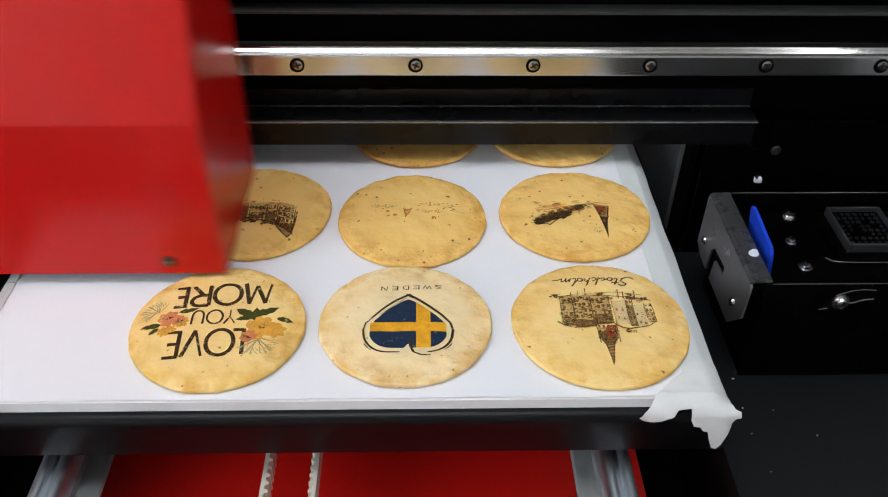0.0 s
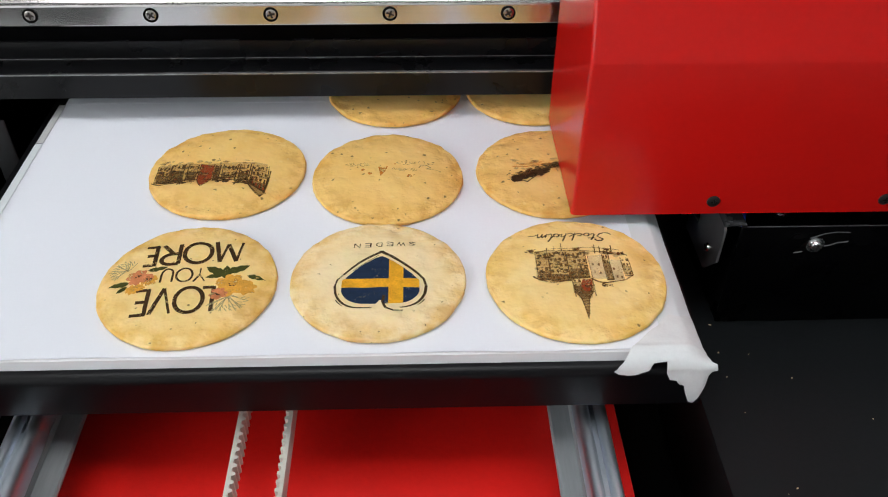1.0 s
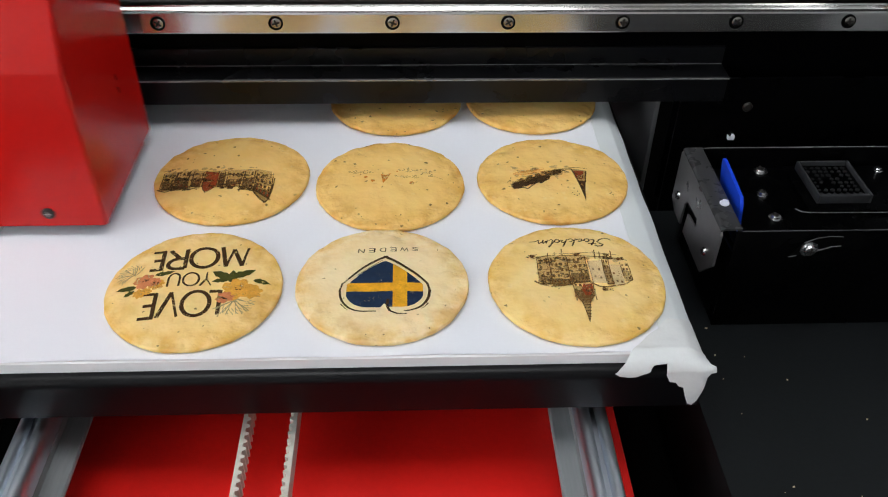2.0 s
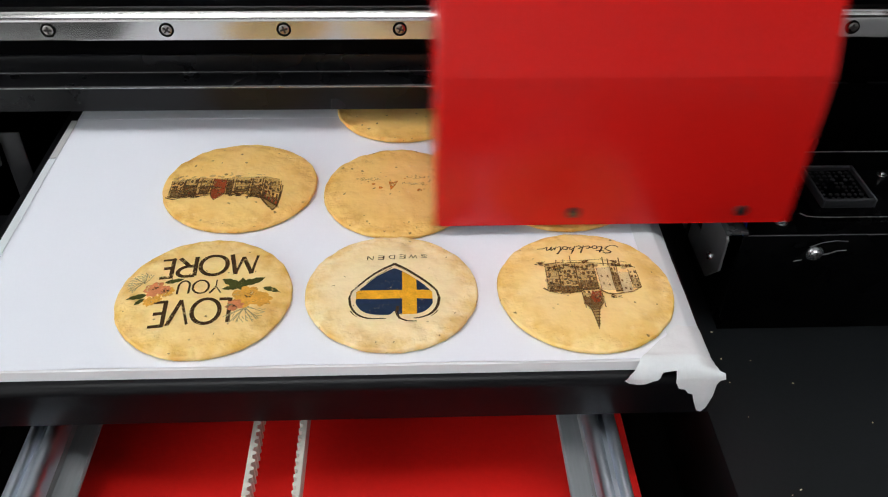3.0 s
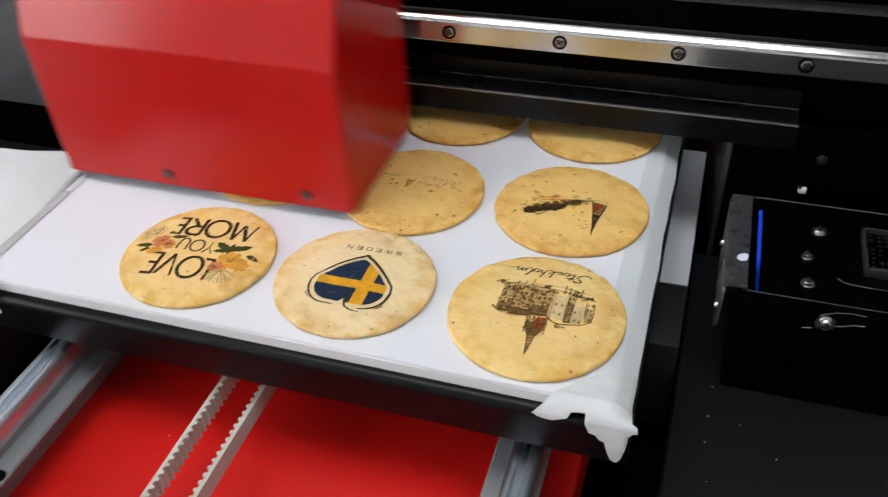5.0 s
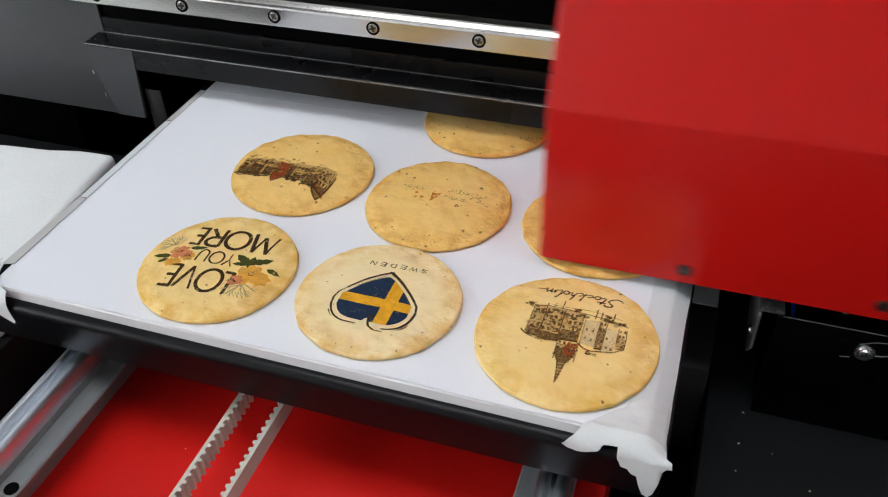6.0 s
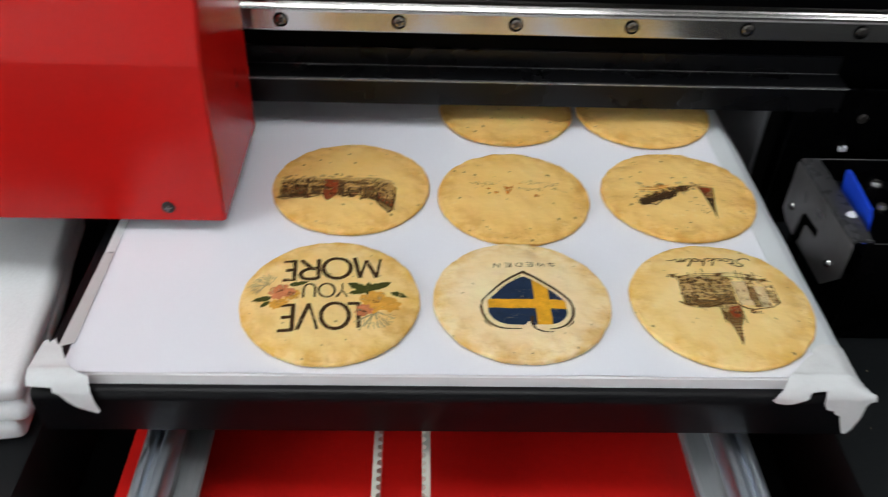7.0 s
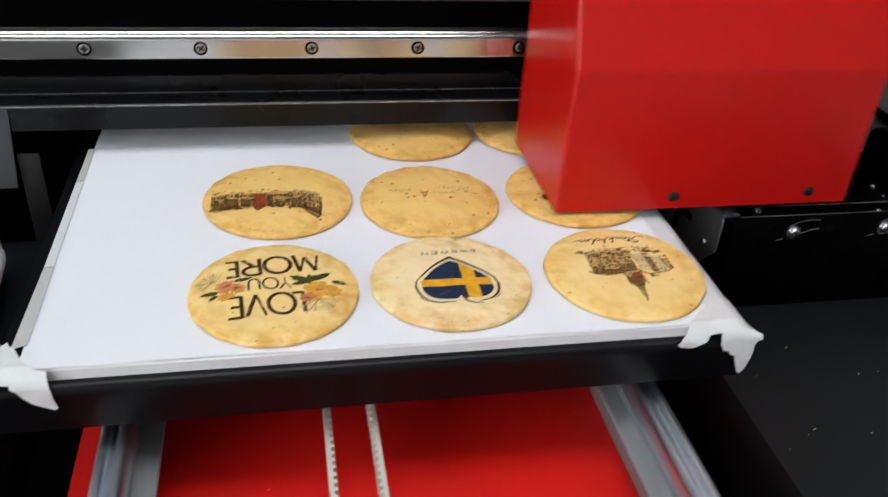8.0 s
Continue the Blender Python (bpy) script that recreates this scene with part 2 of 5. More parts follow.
def box(bm, x0, x1, y0, y1, z0, z1, bevel=0.0, segs=2, turn=None):
    r = bmesh.ops.create_cube(bm, size=1.0)
    vs = r["verts"]
    m = Matrix.Translation(((x0 + x1) / 2, (y0 + y1) / 2, (z0 + z1) / 2)) @ (turn or Matrix()) @ Matrix.Diagonal((x1 - x0, y1 - y0, z1 - z0, 1))
    bmesh.ops.transform(bm, matrix=m, verts=vs)
    if bevel:
        es = list({e for v in vs for e in v.link_edges})
        bmesh.ops.bevel(bm, geom=es, offset=bevel, segments=segs, affect="EDGES", profile=0.5)
    return bm


def cyl(bm, centre, axis, r, depth, segs=20, r2=None):
    q = Vector((0, 0, 1)).rotation_difference(Vector(axis)).to_matrix().to_4x4()
    bmesh.ops.create_cone(bm, cap_ends=True, segments=segs, radius1=r, radius2=r if r2 is None else r2, depth=depth, matrix=Matrix.Translation(centre) @ q)
    return bm


def extrude_profile(bm, pts, axis, a, b, close=True):
    """A profile of 2D points swept along x (axis 0, points are y, z) or y (axis 1, points are x, z)."""
    rings = []
    for t in (a, b):
        rings.append([bm.verts.new((t, u, v) if axis == 0 else (u, t, v)) for u, v in pts])
    k = len(pts)
    for i in range(k if close else k - 1):
        bm.faces.new((rings[0][i], rings[0][(i + 1) % k], rings[1][(i + 1) % k], rings[1][i]))
    if close:
        bm.faces.new(rings[0][::-1])
        bm.faces.new(rings[1])
    bmesh.ops.recalc_face_normals(bm, faces=bm.faces[:])
    return bm


def plate_with_holes(bm, outline, y0, y1):
    """A plate in the x-z plane from an outline, between y0 and y1."""
    vs = [bm.verts.new((x, y0, z)) for x, z in outline]
    f = bm.faces.new(vs)
    r = bmesh.ops.extrude_face_region(bm, geom=[f])
    bmesh.ops.translate(bm, verts=[v for v in r["geom"] if isinstance(v, bmesh.types.BMVert)], vec=(0, y1 - y0, 0))
    bmesh.ops.recalc_face_normals(bm, faces=bm.faces[:])
    return bm


def screw_mesh(r, h, slot=True):
    """A pan-head screw with a cross recess, along -y, its seat at the origin."""
    bm = bmesh.new()
    prof = [(r, 0.0), (r, h * 0.45), (r * 0.82, h * 0.85), (r * 0.5, h)]
    rings = []
    for rad, d in prof:
        rings.append([bm.verts.new((rad * math.cos(a), -d, rad * math.sin(a))) for a in [i * math.tau / 20 for i in range(20)]])
    for one, two in zip(rings, rings[1:]):
        for i in range(20):
            bm.faces.new((one[i], one[(i + 1) % 20], two[(i + 1) % 20], two[i]))
    bm.faces.new(rings[-1])
    bm.faces.new(rings[0][::-1])
    bmesh.ops.recalc_face_normals(bm, faces=bm.faces[:])
    return bm


def cross_mesh(r, h):
    bm = bmesh.new()
    box(bm, -r * 0.5, r * 0.5, -h - 0.00012, -h + 0.0003, -r * 0.11, r * 0.11)
    box(bm, -r * 0.11, r * 0.11, -h - 0.00016, -h + 0.0003, -r * 0.5, r * 0.5)
    return bm


def add_screw(parent, at, r, h, axis="-y", name="screw", mat=None, washer=0.0, label=""):
    """A screw with its recess under a part; axis is the way that its head faces."""
    s = part(name, screw_mesh(r, h), mat or SCREW, parent, label, at)
    turn = {"-y": (0, 0, 0), "-x": (0, 0, -90), "x": (0, 0, 90), "z": (-90, 0, 0)}[axis]
    s.rotation_euler = [radians(a) for a in turn]
    return s


# ---------------------------------------------------------------- the room
# unseen room; its pale walls and table also give bounce and reflections
def room():
    X0, X1, Y0, Y1, Z0, Z1 = -1.9, 3.2, -2.6, 2.2, -0.95, 1.75
    for name, b, mat, label in (
            ("floor", (X0, X1, Y0, Y1, Z0 - 0.1, Z0), FLOORING, "grey vinyl floor of the workshop"),
            ("wall_south", (X0, X1, Y0 - 0.1, Y0, Z0, Z1), PLASTER, "light plaster wall"),
            ("wall_east", (X1, X1 + 0.1, Y0, Y1, Z0, Z1), PLASTER, "light plaster wall"),
            ("wall_north", (X0, X1, Y1, Y1 + 0.1, Z0, Z1), PLASTER, "light plaster wall")):
        tagged(part(name, box(bmesh.new(), *b), mat), label, "wall" if "wall" in name else "floor", kind="structure")
    # the wall beside the viewer, with a window that goes through it
    wy0, wy1, wz0, wz1 = -2.15, -0.75, 0.15, 1.60
    bm = bmesh.new()
    box(bm, X0 - 0.1, X0, Y0, wy0, Z0, Z1)
    box(bm, X0 - 0.1, X0, wy1, Y1, Z0, Z1)
    box(bm, X0 - 0.1, X0, wy0, wy1, Z0, wz0)
    box(bm, X0 - 0.1, X0, wy0, wy1, wz1, Z1)
    tagged(part("wall_west", bm, PLASTER), "light plaster wall with a wide window", "wall", kind="structure")
    # unseen; stands for the bright source at the left mirrored in the carriage
    win = tagged(new("unseen_window_1"), "unseen wide window with a thin white frame and bright overcast sky", "window", kind="structure")
    win.location = (X0 - 0.05, 0, 0)
    bm = bmesh.new()
    for y in (wy0, (wy0 + wy1) / 2, wy1):
        box(bm, -0.02, 0.02, y - 0.025, y + 0.025, wz0, wz1)
    for z in (wz0, wz1):
        box(bm, -0.018, 0.018, wy0 + 0.025, wy1 - 0.025, z - 0.02, z + 0.02)
    part("window_frame", bm, PLASTER, win)
    part("pane", box(bmesh.new(), -0.046, -0.040, wy0, wy1, wz0, wz1), SKY_PANE, win)
    tagged(part("ceiling", box(bmesh.new(), X0, X1, Y0, Y1, Z1, Z1 + 0.1), PLASTER), "white plaster ceiling", "ceiling", kind="structure")
    # unseen panels; the second is added to brighten rail and screws on the right
    for x, y, w, d in ((-0.22, -0.16, 1.2, 0.6), (1.25, -0.35, 0.6, 0.6)):
        lamp = new("unseen_ceiling_light")
        lamp.location = (x, y, Z1)
        tagged(lamp, "unseen flat white ceiling light panel in a metal rim", "ceiling light", group="ceiling lights")
        fr = bmesh.new()
        for k in (-1, 1):
            box(fr, -w / 2 - 0.02, w / 2 + 0.02, k * (d / 2 + 0.01) - 0.01, k * (d / 2 + 0.01) + 0.01, -0.04, 0)
            box(fr, k * (w / 2 + 0.01) - 0.01, k * (w / 2 + 0.01) + 0.01, -d / 2, d / 2, -0.04, 0)
        part("rim", fr, ZINC, lamp)
        part("diffuser", box(bmesh.new(), -w / 2, w / 2, -d / 2, d / 2, -0.03, -0.002), DIFFUSER, lamp)
    table = new("table")
    table.location = (0, 0, Z0)
    tagged(table, "sturdy pale grey laminate work table under the printer", "table")
    part("tabletop", box(bmesh.new(), -0.9, 0.9, -0.5, 0.7, 0.76, 0.80, 0.004), TABLETOP, table)
    for x in (-0.84, 0.84):
        for y in (-0.44, 0.64):
            part("leg", box(bmesh.new(), x - 0.03, x + 0.03, y - 0.03, y + 0.03, 0, 0.76, 0.003), GREY, table)


room()

# ---------------------------------------------------------------- the printer
BASE = -0.15
printer = new("flatbed_printer")
printer.location = (0, 0, BASE)
tagged(printer, "flatbed food printer with black frame, red deck and red print carriage", "printer")
UP = (0, 0, -BASE)


def printer_part(name, bm, mat, label="", smooth=35):
    return part(name, bm, mat, printer, label, UP, smooth)


def printer_frame():
    # floor of the machine and the side plates
    printer_part("base_pan", box(bmesh.new(), -0.46, 0.46, -0.36, 0.46, -0.15, -0.125), DULL)
    printer_part("side_plate", box(bmesh.new(), 0.1475, 0.46, -0.36, 0.1135, -0.125, -0.0625, 0.0012), SATIN, "satin black side plate")
    printer_part("side_plate", box(bmesh.new(), -0.46, -0.2145, -0.36, 0.125, -0.125, -0.065, 0.0012), SATIN, "satin black side plate")
    # deck with its two guide shafts
    printer_part("deck", box(bmesh.new(), -0.1766, 0.110, -0.36, 0.40, -0.125, -0.076, 0.001), DECK_RED, "glossy red sheet-metal deck")
    for name, x0, x1, xs in (("rail_base", -0.1600, -0.1342, -0.1513), ("rail_base", 0.0735, 0.0978, 0.0898)):
        bm = bmesh.new()
        extrude_profile(bm, [(x0 + 0.006, -0.0759), (x1 - 0.010, -0.0759), (x1 - 0.007, -0.0585), (x1, -0.0570), (x1, -0.0557), (x1 - 0.0008, -0.0549), (xs + 0.0072, -0.0545), (xs + 0.0064, -0.0500),
                             (xs - 0.0064, -0.0500), (xs - 0.0072, -0.0545), (x0 + 0.0008, -0.0549), (x0, -0.0557), (x0, -0.0570), (x0 + 0.004, -0.0585)], 1, -0.36, 0.40)
        rb = printer_part(name, bm, ZINC, "grey aluminium shaft support")
        prof = [(-0.0066, -0.0520), (-0.0066, -0.0430), (-0.0060, -0.0410), (-0.0046, -0.0398), (-0.0030, -0.0396), (-0.0016, -0.0404), (-0.0010, -0.0425),
                (0.0010, -0.0425), (0.0016, -0.0404), (0.0030, -0.0396), (0.0046, -0.0398), (0.0060, -0.0410), (0.0066, -0.0430), (0.0066, -0.0520)]
        part("guide_rail", extrude_profile(bmesh.new(), [(xs + u, v) for u, v in prof], 1, -0.36, 0.40), CHROME, rb, "polished steel guide rail with a groove", smooth=50)
        for y in (-0.281, -0.208, -0.135, 0.011):
            xx = (x1 - 0.0040) if xs < 0 else (x0 + 0.0050)
            # flat black disc stands for the shade inside the hole
            part("bolt_hole", cyl(bmesh.new(), (xx, y, -0.0548), (0, 0, 1), 0.0033, 0.0008, 24), DULL, rb, "dark bolt hole")
    # drive belt of the bed: two strands with teeth that face each other
    for xa, inward in ((-0.0632, 1), (-0.0396, -1)):
        bm = bmesh.new()
        w = 0.0018 * inward
        box(bm, min(xa, xa + w), max(xa, xa + w), -0.36, 0.35, -0.0555, -0.0455)
        y = -0.355
        while y < 0.0:
            xa2, xb2 = xa + w * 0.95, xa + w + 0.0015 * inward
            vs = [(xa2, y), (xb2, y + 0.0006), (xb2, y + 0.0018), (xa2, y + 0.0024)]
            lo = [bm.verts.new((a, b, -0.0555)) for a, b in vs]
            hi = [bm.verts.new((a, b, -0.0455)) for a, b in vs]
            for i in range(3):
                bm.faces.new((lo[i], lo[i + 1], hi[i + 1], hi[i]))
            bm.faces.new(hi)
            y += 0.0040
        bmesh.ops.recalc_face_normals(bm, faces=bm.faces[:])
        printer_part("drive_belt", bm, RUBBER, "white toothed drive belt", smooth=20)
    # bars beside the bed
    bar = printer_part("side_bar", box(bmesh.new(), 0.118, 0.1462, 0.020, 0.2030, -0.110, -0.0500, 0.0006), SIDE_BAR, "dark grey frame bar beside the bed")
    # white strip paints in a bright reflection on the bar's top
    part("reflection_strip", box(bmesh.new(), 0.1184, 0.1461, 0.0668, 0.2025, -0.0501, -0.0490, 0.0003), PAPER, bar, "white strip standing in for a reflection on the frame bar")
    bm = box(bmesh.new(), 0.1550, 0.1580, 0.1320, 0.2600, -0.12, 0.0138, 0.0008)
    for v in bm.verts:
        v.co.x -= 0.06 * (v.co.y - 0.132)
    printer_part("slot_wall", bm, POST, "grey sheet wall inside the bed slot")

    # back panel with the slot for the bed
    bm = bmesh.new()
    out = [(-0.46, -0.125), (-0.46, 0.30), (0.306, 0.30), (0.306, -0.0625), (0.1640, -0.0625), (0.1640, 0.0142), (-0.236, 0.0142), (-0.236, -0.03), (-0.30, -0.03), (-0.30, -0.125)]
    plate_with_holes(bm, out, 0.1275, 0.1300)
    printer_part("back_panel", bm, PANEL, "black painted back panel")
    # unseen covers, added to keep the slot's interior dark
    printer_part("unseen_rear_cover", box(bmesh.new(), -0.46, 0.46, 0.455, 0.46, -0.125, 0.30), DULL)
    for x in (-0.46, 0.455):
        printer_part("unseen_side_cover", box(bmesh.new(), x, x + 0.005, 0.131, 0.454, -0.125, 0.30), DULL)
    # stops short on the right to let light in over the side bar
    printer_part("unseen_top_cover", box(bmesh.new(), -0.46, 0.060, 0.131, 0.46, 0.301, 0.305), DULL)

    # folded bracket under the rail: flange, shelf, lip and a leg
    bm = bmesh.new()
    extrude_profile(bm, [(0.1274, 0.0405), (0.1262, 0.0405), (0.1258, 0.0401), (0.1258, 0.0308), (0.1252, 0.0301), (0.1107, 0.0300), (0.1102, 0.0296), (0.1100, 0.0290), (0.1102, 0.0282), (0.1274, 0.0282)], 0, -0.2545, 0.1860)
    shelf = printer_part("shelf_angle", bm, BRACKET, "folded black sheet-metal shelf", smooth=None)
    # one plate in three paints, its left-to-right sheen put into them
    bm = bmesh.new()
    plate_with_holes(bm, [(-0.2216, 0.0281), (0.1860, 0.0281), (0.1860, 0.0142), (-0.2216, 0.0142)], 0.1122, 0.1142)
    printer_part("front_lip", bm, BRACKET, "black lip above the bed slot", smooth=None)
    bm = bmesh.new()
    plate_with_holes(bm, [(-0.2585, 0.0281), (-0.2217, 0.0281), (-0.2262, -0.0213), (-0.2470, -0.0213)], 0.1122, 0.1142)
    leg = printer_part("leg_plate", bm, LEG, "dark bracket leg, its sheen lightened into the paint", smooth=None)
    bm = bmesh.new()
    plate_with_holes(bm, [(0.1861, 0.0281), (0.306, 0.0281), (0.306, -0.0620), (0.1625, -0.0620), (0.1625, 0.0141), (0.1861, 0.0141)], 0.1122, 0.1142)
    plate = printer_part("front_plate", bm, BLACK, "black front plate beside the bed slot", smooth=None)
    # pale strips put the shelf's edge highlights, and its wear, into colour
    part("worn_edge_glint", box(bmesh.new(), -0.2543, 0.1858, 0.1097, 0.1101, 0.0290, 0.0296), EDGE, shelf, "worn shelf edge with its highlight painted in")
    part("worn_edge_glint", box(bmesh.new(), -0.2543, 0.1858, 0.1254, 0.1259, 0.0302, 0.0306), EDGE, shelf, "worn fold edge with its highlight painted in")
    # the cover's grey includes the sheen at this end
    printer_part("left_cover", box(bmesh.new(), -0.46, -0.2500, 0.1250, 0.1272, -0.0300, 0.0535, 0.0008), COVER, "satin dark cover plate, its sheen lightened into the paint")
    for x, z, in ((-0.2560, 0.0085), (-0.2515, -0.0080)):
        part("rivet", box(bmesh.new(), x - 0.0005, x + 0.0005, 0.1112, 0.1124, z - 0.0015, z + 0.0015, 0.0003), SCREW, leg)
    part("leg_tab", box(bmesh.new(), -0.2240, -0.2120, 0.1160, 0.1175, -0.06, -0.0015, 0.0006), BAR, leg, "dark folded tab in the slot")
    part("cable_clip", box(bmesh.new(), 0.1935, 0.1975, 0.1095, 0.1124, -0.0100, -0.0070, 0.0005), PAPER, plate, "bright bent metal clip")
    part("cable_clip", box(bmesh.new(), 0.1935, 0.1948, 0.1092, 0.1124, -0.0070, -0.0055, 0.0003), SCREW, plate, "bright bent metal clip")
    s = add_screw(plate, (0.2010, 0.1122, 0.0105), 0.0028, 0.0018, mat=DARK_SCREW)

    # linear rail
    bm = bmesh.new()
    zc = 0.0611
    prof = [(0.1275, zc - 0.0062), (0.1138, zc - 0.0062), (0.1130, zc - 0.0058), (0.1127, zc - 0.0052), (0.1127, zc + 0.0044), (0.1132, zc + 0.0052), (0.1146, zc + 0.0060), (0.1152, zc + 0.0055),
            (0.1158, zc + 0.0060), (0.1172, zc + 0.0070), (0.1178, zc + 0.0066), (0.1186, zc + 0.0074), (0.1215, zc + 0.0089), (0.1275, zc + 0.0093)]
    extrude_profile(bm, prof, 0, -0.3200, 0.2717)
    rail = printer_part("linear_rail", bm, STEEL, "ground steel linear rail with countersunk screws", smooth=None)
    for k in range(-2, 8):
        x = -0.1771 + 0.06 * k
        # black disc paints the shade of the sunken screw seat
        part("counterbore", cyl(bmesh.new(), (x, 0.1125, zc), (0, 1, 0), 0.00375, 0.0007, 28), DULL, rail)
        sc = add_screw(rail, (x + 0.0002, 0.1122, zc + 0.0003), 0.0027, 0.0006, mat=RAIL_SCREW)
        part("recess", cross_mesh(0.0040, 0.0006), DARK_SCREW, sc, "dark cross recess")
        sc.rotation_euler[1] = radians((k * 37) % 90)

    # carriage belt on its pulley
    bm = bmesh.new()
    for z in (0.1063, 0.0880):
        box(bm, -0.40, 0.282, 0.1150, 0.1250, z - 0.0006, z + 0.0006)
    belt = printer_part("carriage_belt", bm, BELT_BLACK, "black toothed carriage belt")
    bm = bmesh.new()
    for y, r, d in ((0.1200, 0.0087, 0.010), (0.1138, 0.0108, 0.0016), (0.1262, 0.0108, 0.0016), (0.1105, 0.0058, 0.0060)):
        cyl(bm, (0.2825, y, 0.0971), (0, 1, 0), r, d, 36)
    pul = printer_part("pulley", bm, SCREW, "bright aluminium belt pulley")
    part("axle_bolt", cyl(bmesh.new(), (0.2825, 0.1070, 0.0971), (0, 1, 0), 0.0030, 0.0020, 6), DARK_SCREW, pul, "dark hexagon bolt")
    bm = bmesh.new()
    box(bm, 0.262, 0.306, 0.1272, 0.1295, 0.080, 0.118, 0.001)
    printer_part("pulley_bracket", bm, BLACK, "black pulley bracket")
    # end frame on the far side of the rail
    bm = bmesh.new()
    box(bm, 0.318, 0.322, -0.05, 0.40, -0.0625, 0.25, 0.001)
    printer_part("end_frame", bm, ENDGREY, "grey end frame plate")
    bm = bmesh.new()
    box(bm, 0.3165, 0.3182, 0.03, 0.20, 0.012, 0.018, 0.0005)
    printer_part("cable", bm, DULL, "black cable on the end frame")


printer_frame()


def capping_station():
    st = new("capping_station")
    st.location = (0.161, 0.0125, -0.0625)
    tagged(st, "black sheet-metal capping station with a blue wiper tab", "print-head station")
    X, Y, Z = 0.160, 0.0740, 0.0625
    t = 0.0015

    def wire(name, pts, r, mat, parent, label):
        """A thin pale line for an edge's worn paint and its highlight."""
        bm = bmesh.new()
        for a, b in zip(pts, pts[1:]):
            d = Vector(b) - Vector(a)
            cyl(bm, (Vector(a) + Vector(b)) / 2, d, r, d.length + r, 6)
        return part(name, bm, mat, parent, label)

    front = part("front_plate", box(bmesh.new(), 0.0066, X, 0, t, 0, Z, 0.0006), BLACK, st)
    rear = part("rear_plate", box(bmesh.new(), 0.0085, X, Y - t, Y, 0, Z, 0.0006), BLACK, st)
    part("inner_floor", box(bmesh.new(), 0.0095, X - 0.001, t, Y - t, 0.048, 0.0495), BLACK, st)
    part("end_plate", box(bmesh.new(), X - t, X, t, Y - t, 0, Z, 0.0004), BLACK, st)
    wire("worn_edge_glint", [(0.0080, Y - 0.0004, Z - 0.0004), (0.0130, Y - 0.0003, Z + 0.0001), (0.060, Y - 0.0003, Z + 0.0001), (0.150, Y - 0.0003, Z + 0.0001)], 0.00022, EDGE, rear, "worn edge with its highlight painted in")
    wire("worn_edge_glint", [(0.0090, 0.0002, Z + 0.0001), (0.150, 0.0002, Z + 0.0001)], 0.00018, GREY, front, "worn edge with a dull highlight painted in")
    # side bracket, folded over at the top and cut with a hooked slot
    bm = bmesh.new()
    pts = [(0.0005, 0.0405), (0.0135, 0.0255), (0.0475, 0.0255), (0.0460, 0.0385), (0.0320, 0.0400), (0.0325, 0.0455), (0.0500, 0.0440), (0.0535, 0.0400), (0.0545, 0.0255), (0.0665, 0.0260), (0.0740, 0.0300),
           (0.0740, 0.0600), (0.0722, 0.0618), (0.0022, 0.0618), (0.0005, 0.0600)]
    f = bm.faces.new([bm.verts.new((-0.0012, y, z)) for y, z in pts])
    r = bmesh.ops.extrude_face_region(bm, geom=[f])
    bmesh.ops.translate(bm, verts=[v for v in r["geom"] if isinstance(v, bmesh.types.BMVert)], vec=(0.0012, 0, 0))
    bmesh.ops.recalc_face_normals(bm, faces=bm.faces[:])
    br = part("bracket", bm, BRUSHED, st, "brushed metal angle bracket with a hooked slot", smooth=None)
    bend = [(-0.0012, 0.0617), (-0.0011, 0.0624), (-0.0007, 0.0630), (0.0, 0.0634), (0.0008, 0.0635), (0.0090, 0.0635), (0.0090, 0.0624), (0.0012, 0.0624), (0.0002, 0.0620), (0.0, 0.0617)]
    # the fold is coloured darker than the bracket's side face
    part("flange", extrude_profile(bmesh.new(), bend, 1, 0.0012, 0.0728), FLANGE, br, "dark satin folded flange", smooth=50)
    for y, z in ((0.0640, 0.0380), (0.0130, 0.0398)):
        sc = add_screw(br, (-0.0012, y, z), 0.0024, 0.0016, "-x")
        part("recess", cross_mesh(0.0034, 0.0016), DARK_SCREW, sc)
    part("side_wall", box(bmesh.new(), 0.0072, 0.0084, 0.0016, Y - 0.0016, 0, 0.0480), BLACK, st)
    # blue wiper tab, leaning, with a cut upper corner
    bm = bmesh.new()
    f = bm.faces.new([bm.verts.new((0, y, z)) for y, z in ((0.0165, 0.0495), (0.0165, 0.0660), (0.0180, 0.0700), (0.0440, 0.0735), (0.0478, 0.0730), (0.0490, 0.0700), (0.0490, 0.0495))])
    r = bmesh.ops.extrude_face_region(bm, geom=[f])
    bmesh.ops.translate(bm, verts=[v for v in r["geom"] if isinstance(v, bmesh.types.BMVert)], vec=(0.0016, 0, 0))
    bmesh.ops.recalc_face_normals(bm, faces=bm.faces[:])
    for v in bm.verts:
        v.co.x += 0.0142 - 0.14 * (v.co.z - 0.0495)
    part("wiper_tab", bm, BLUE, st, "bright blue plastic wiper tab", smooth=None)
    bm = bmesh.new()
    cyl(bm, (0.0060, 0.0215, 0.0637), (0, 0, 1), 0.0024, 0.0005, 18)
    cyl(bm, (0.0070, 0.0232, 0.0637), (0, 0, 1), 0.0016, 0.0004, 14)
    part("paint_dab", bm, PAPER, br, "white paint dab")
    # screws on their washers
    for x, y, k in ((0.0433, 0.0695, 1.25), (0.0371, 0.0477, 1.0), (0.0373, 0.0272, 1.1)):
        w = part("washer", cyl(bmesh.new(), (x, y, 0.0498), (0, 0, 1), 0.0032 * k, 0.0007, 24), SCREW, st)
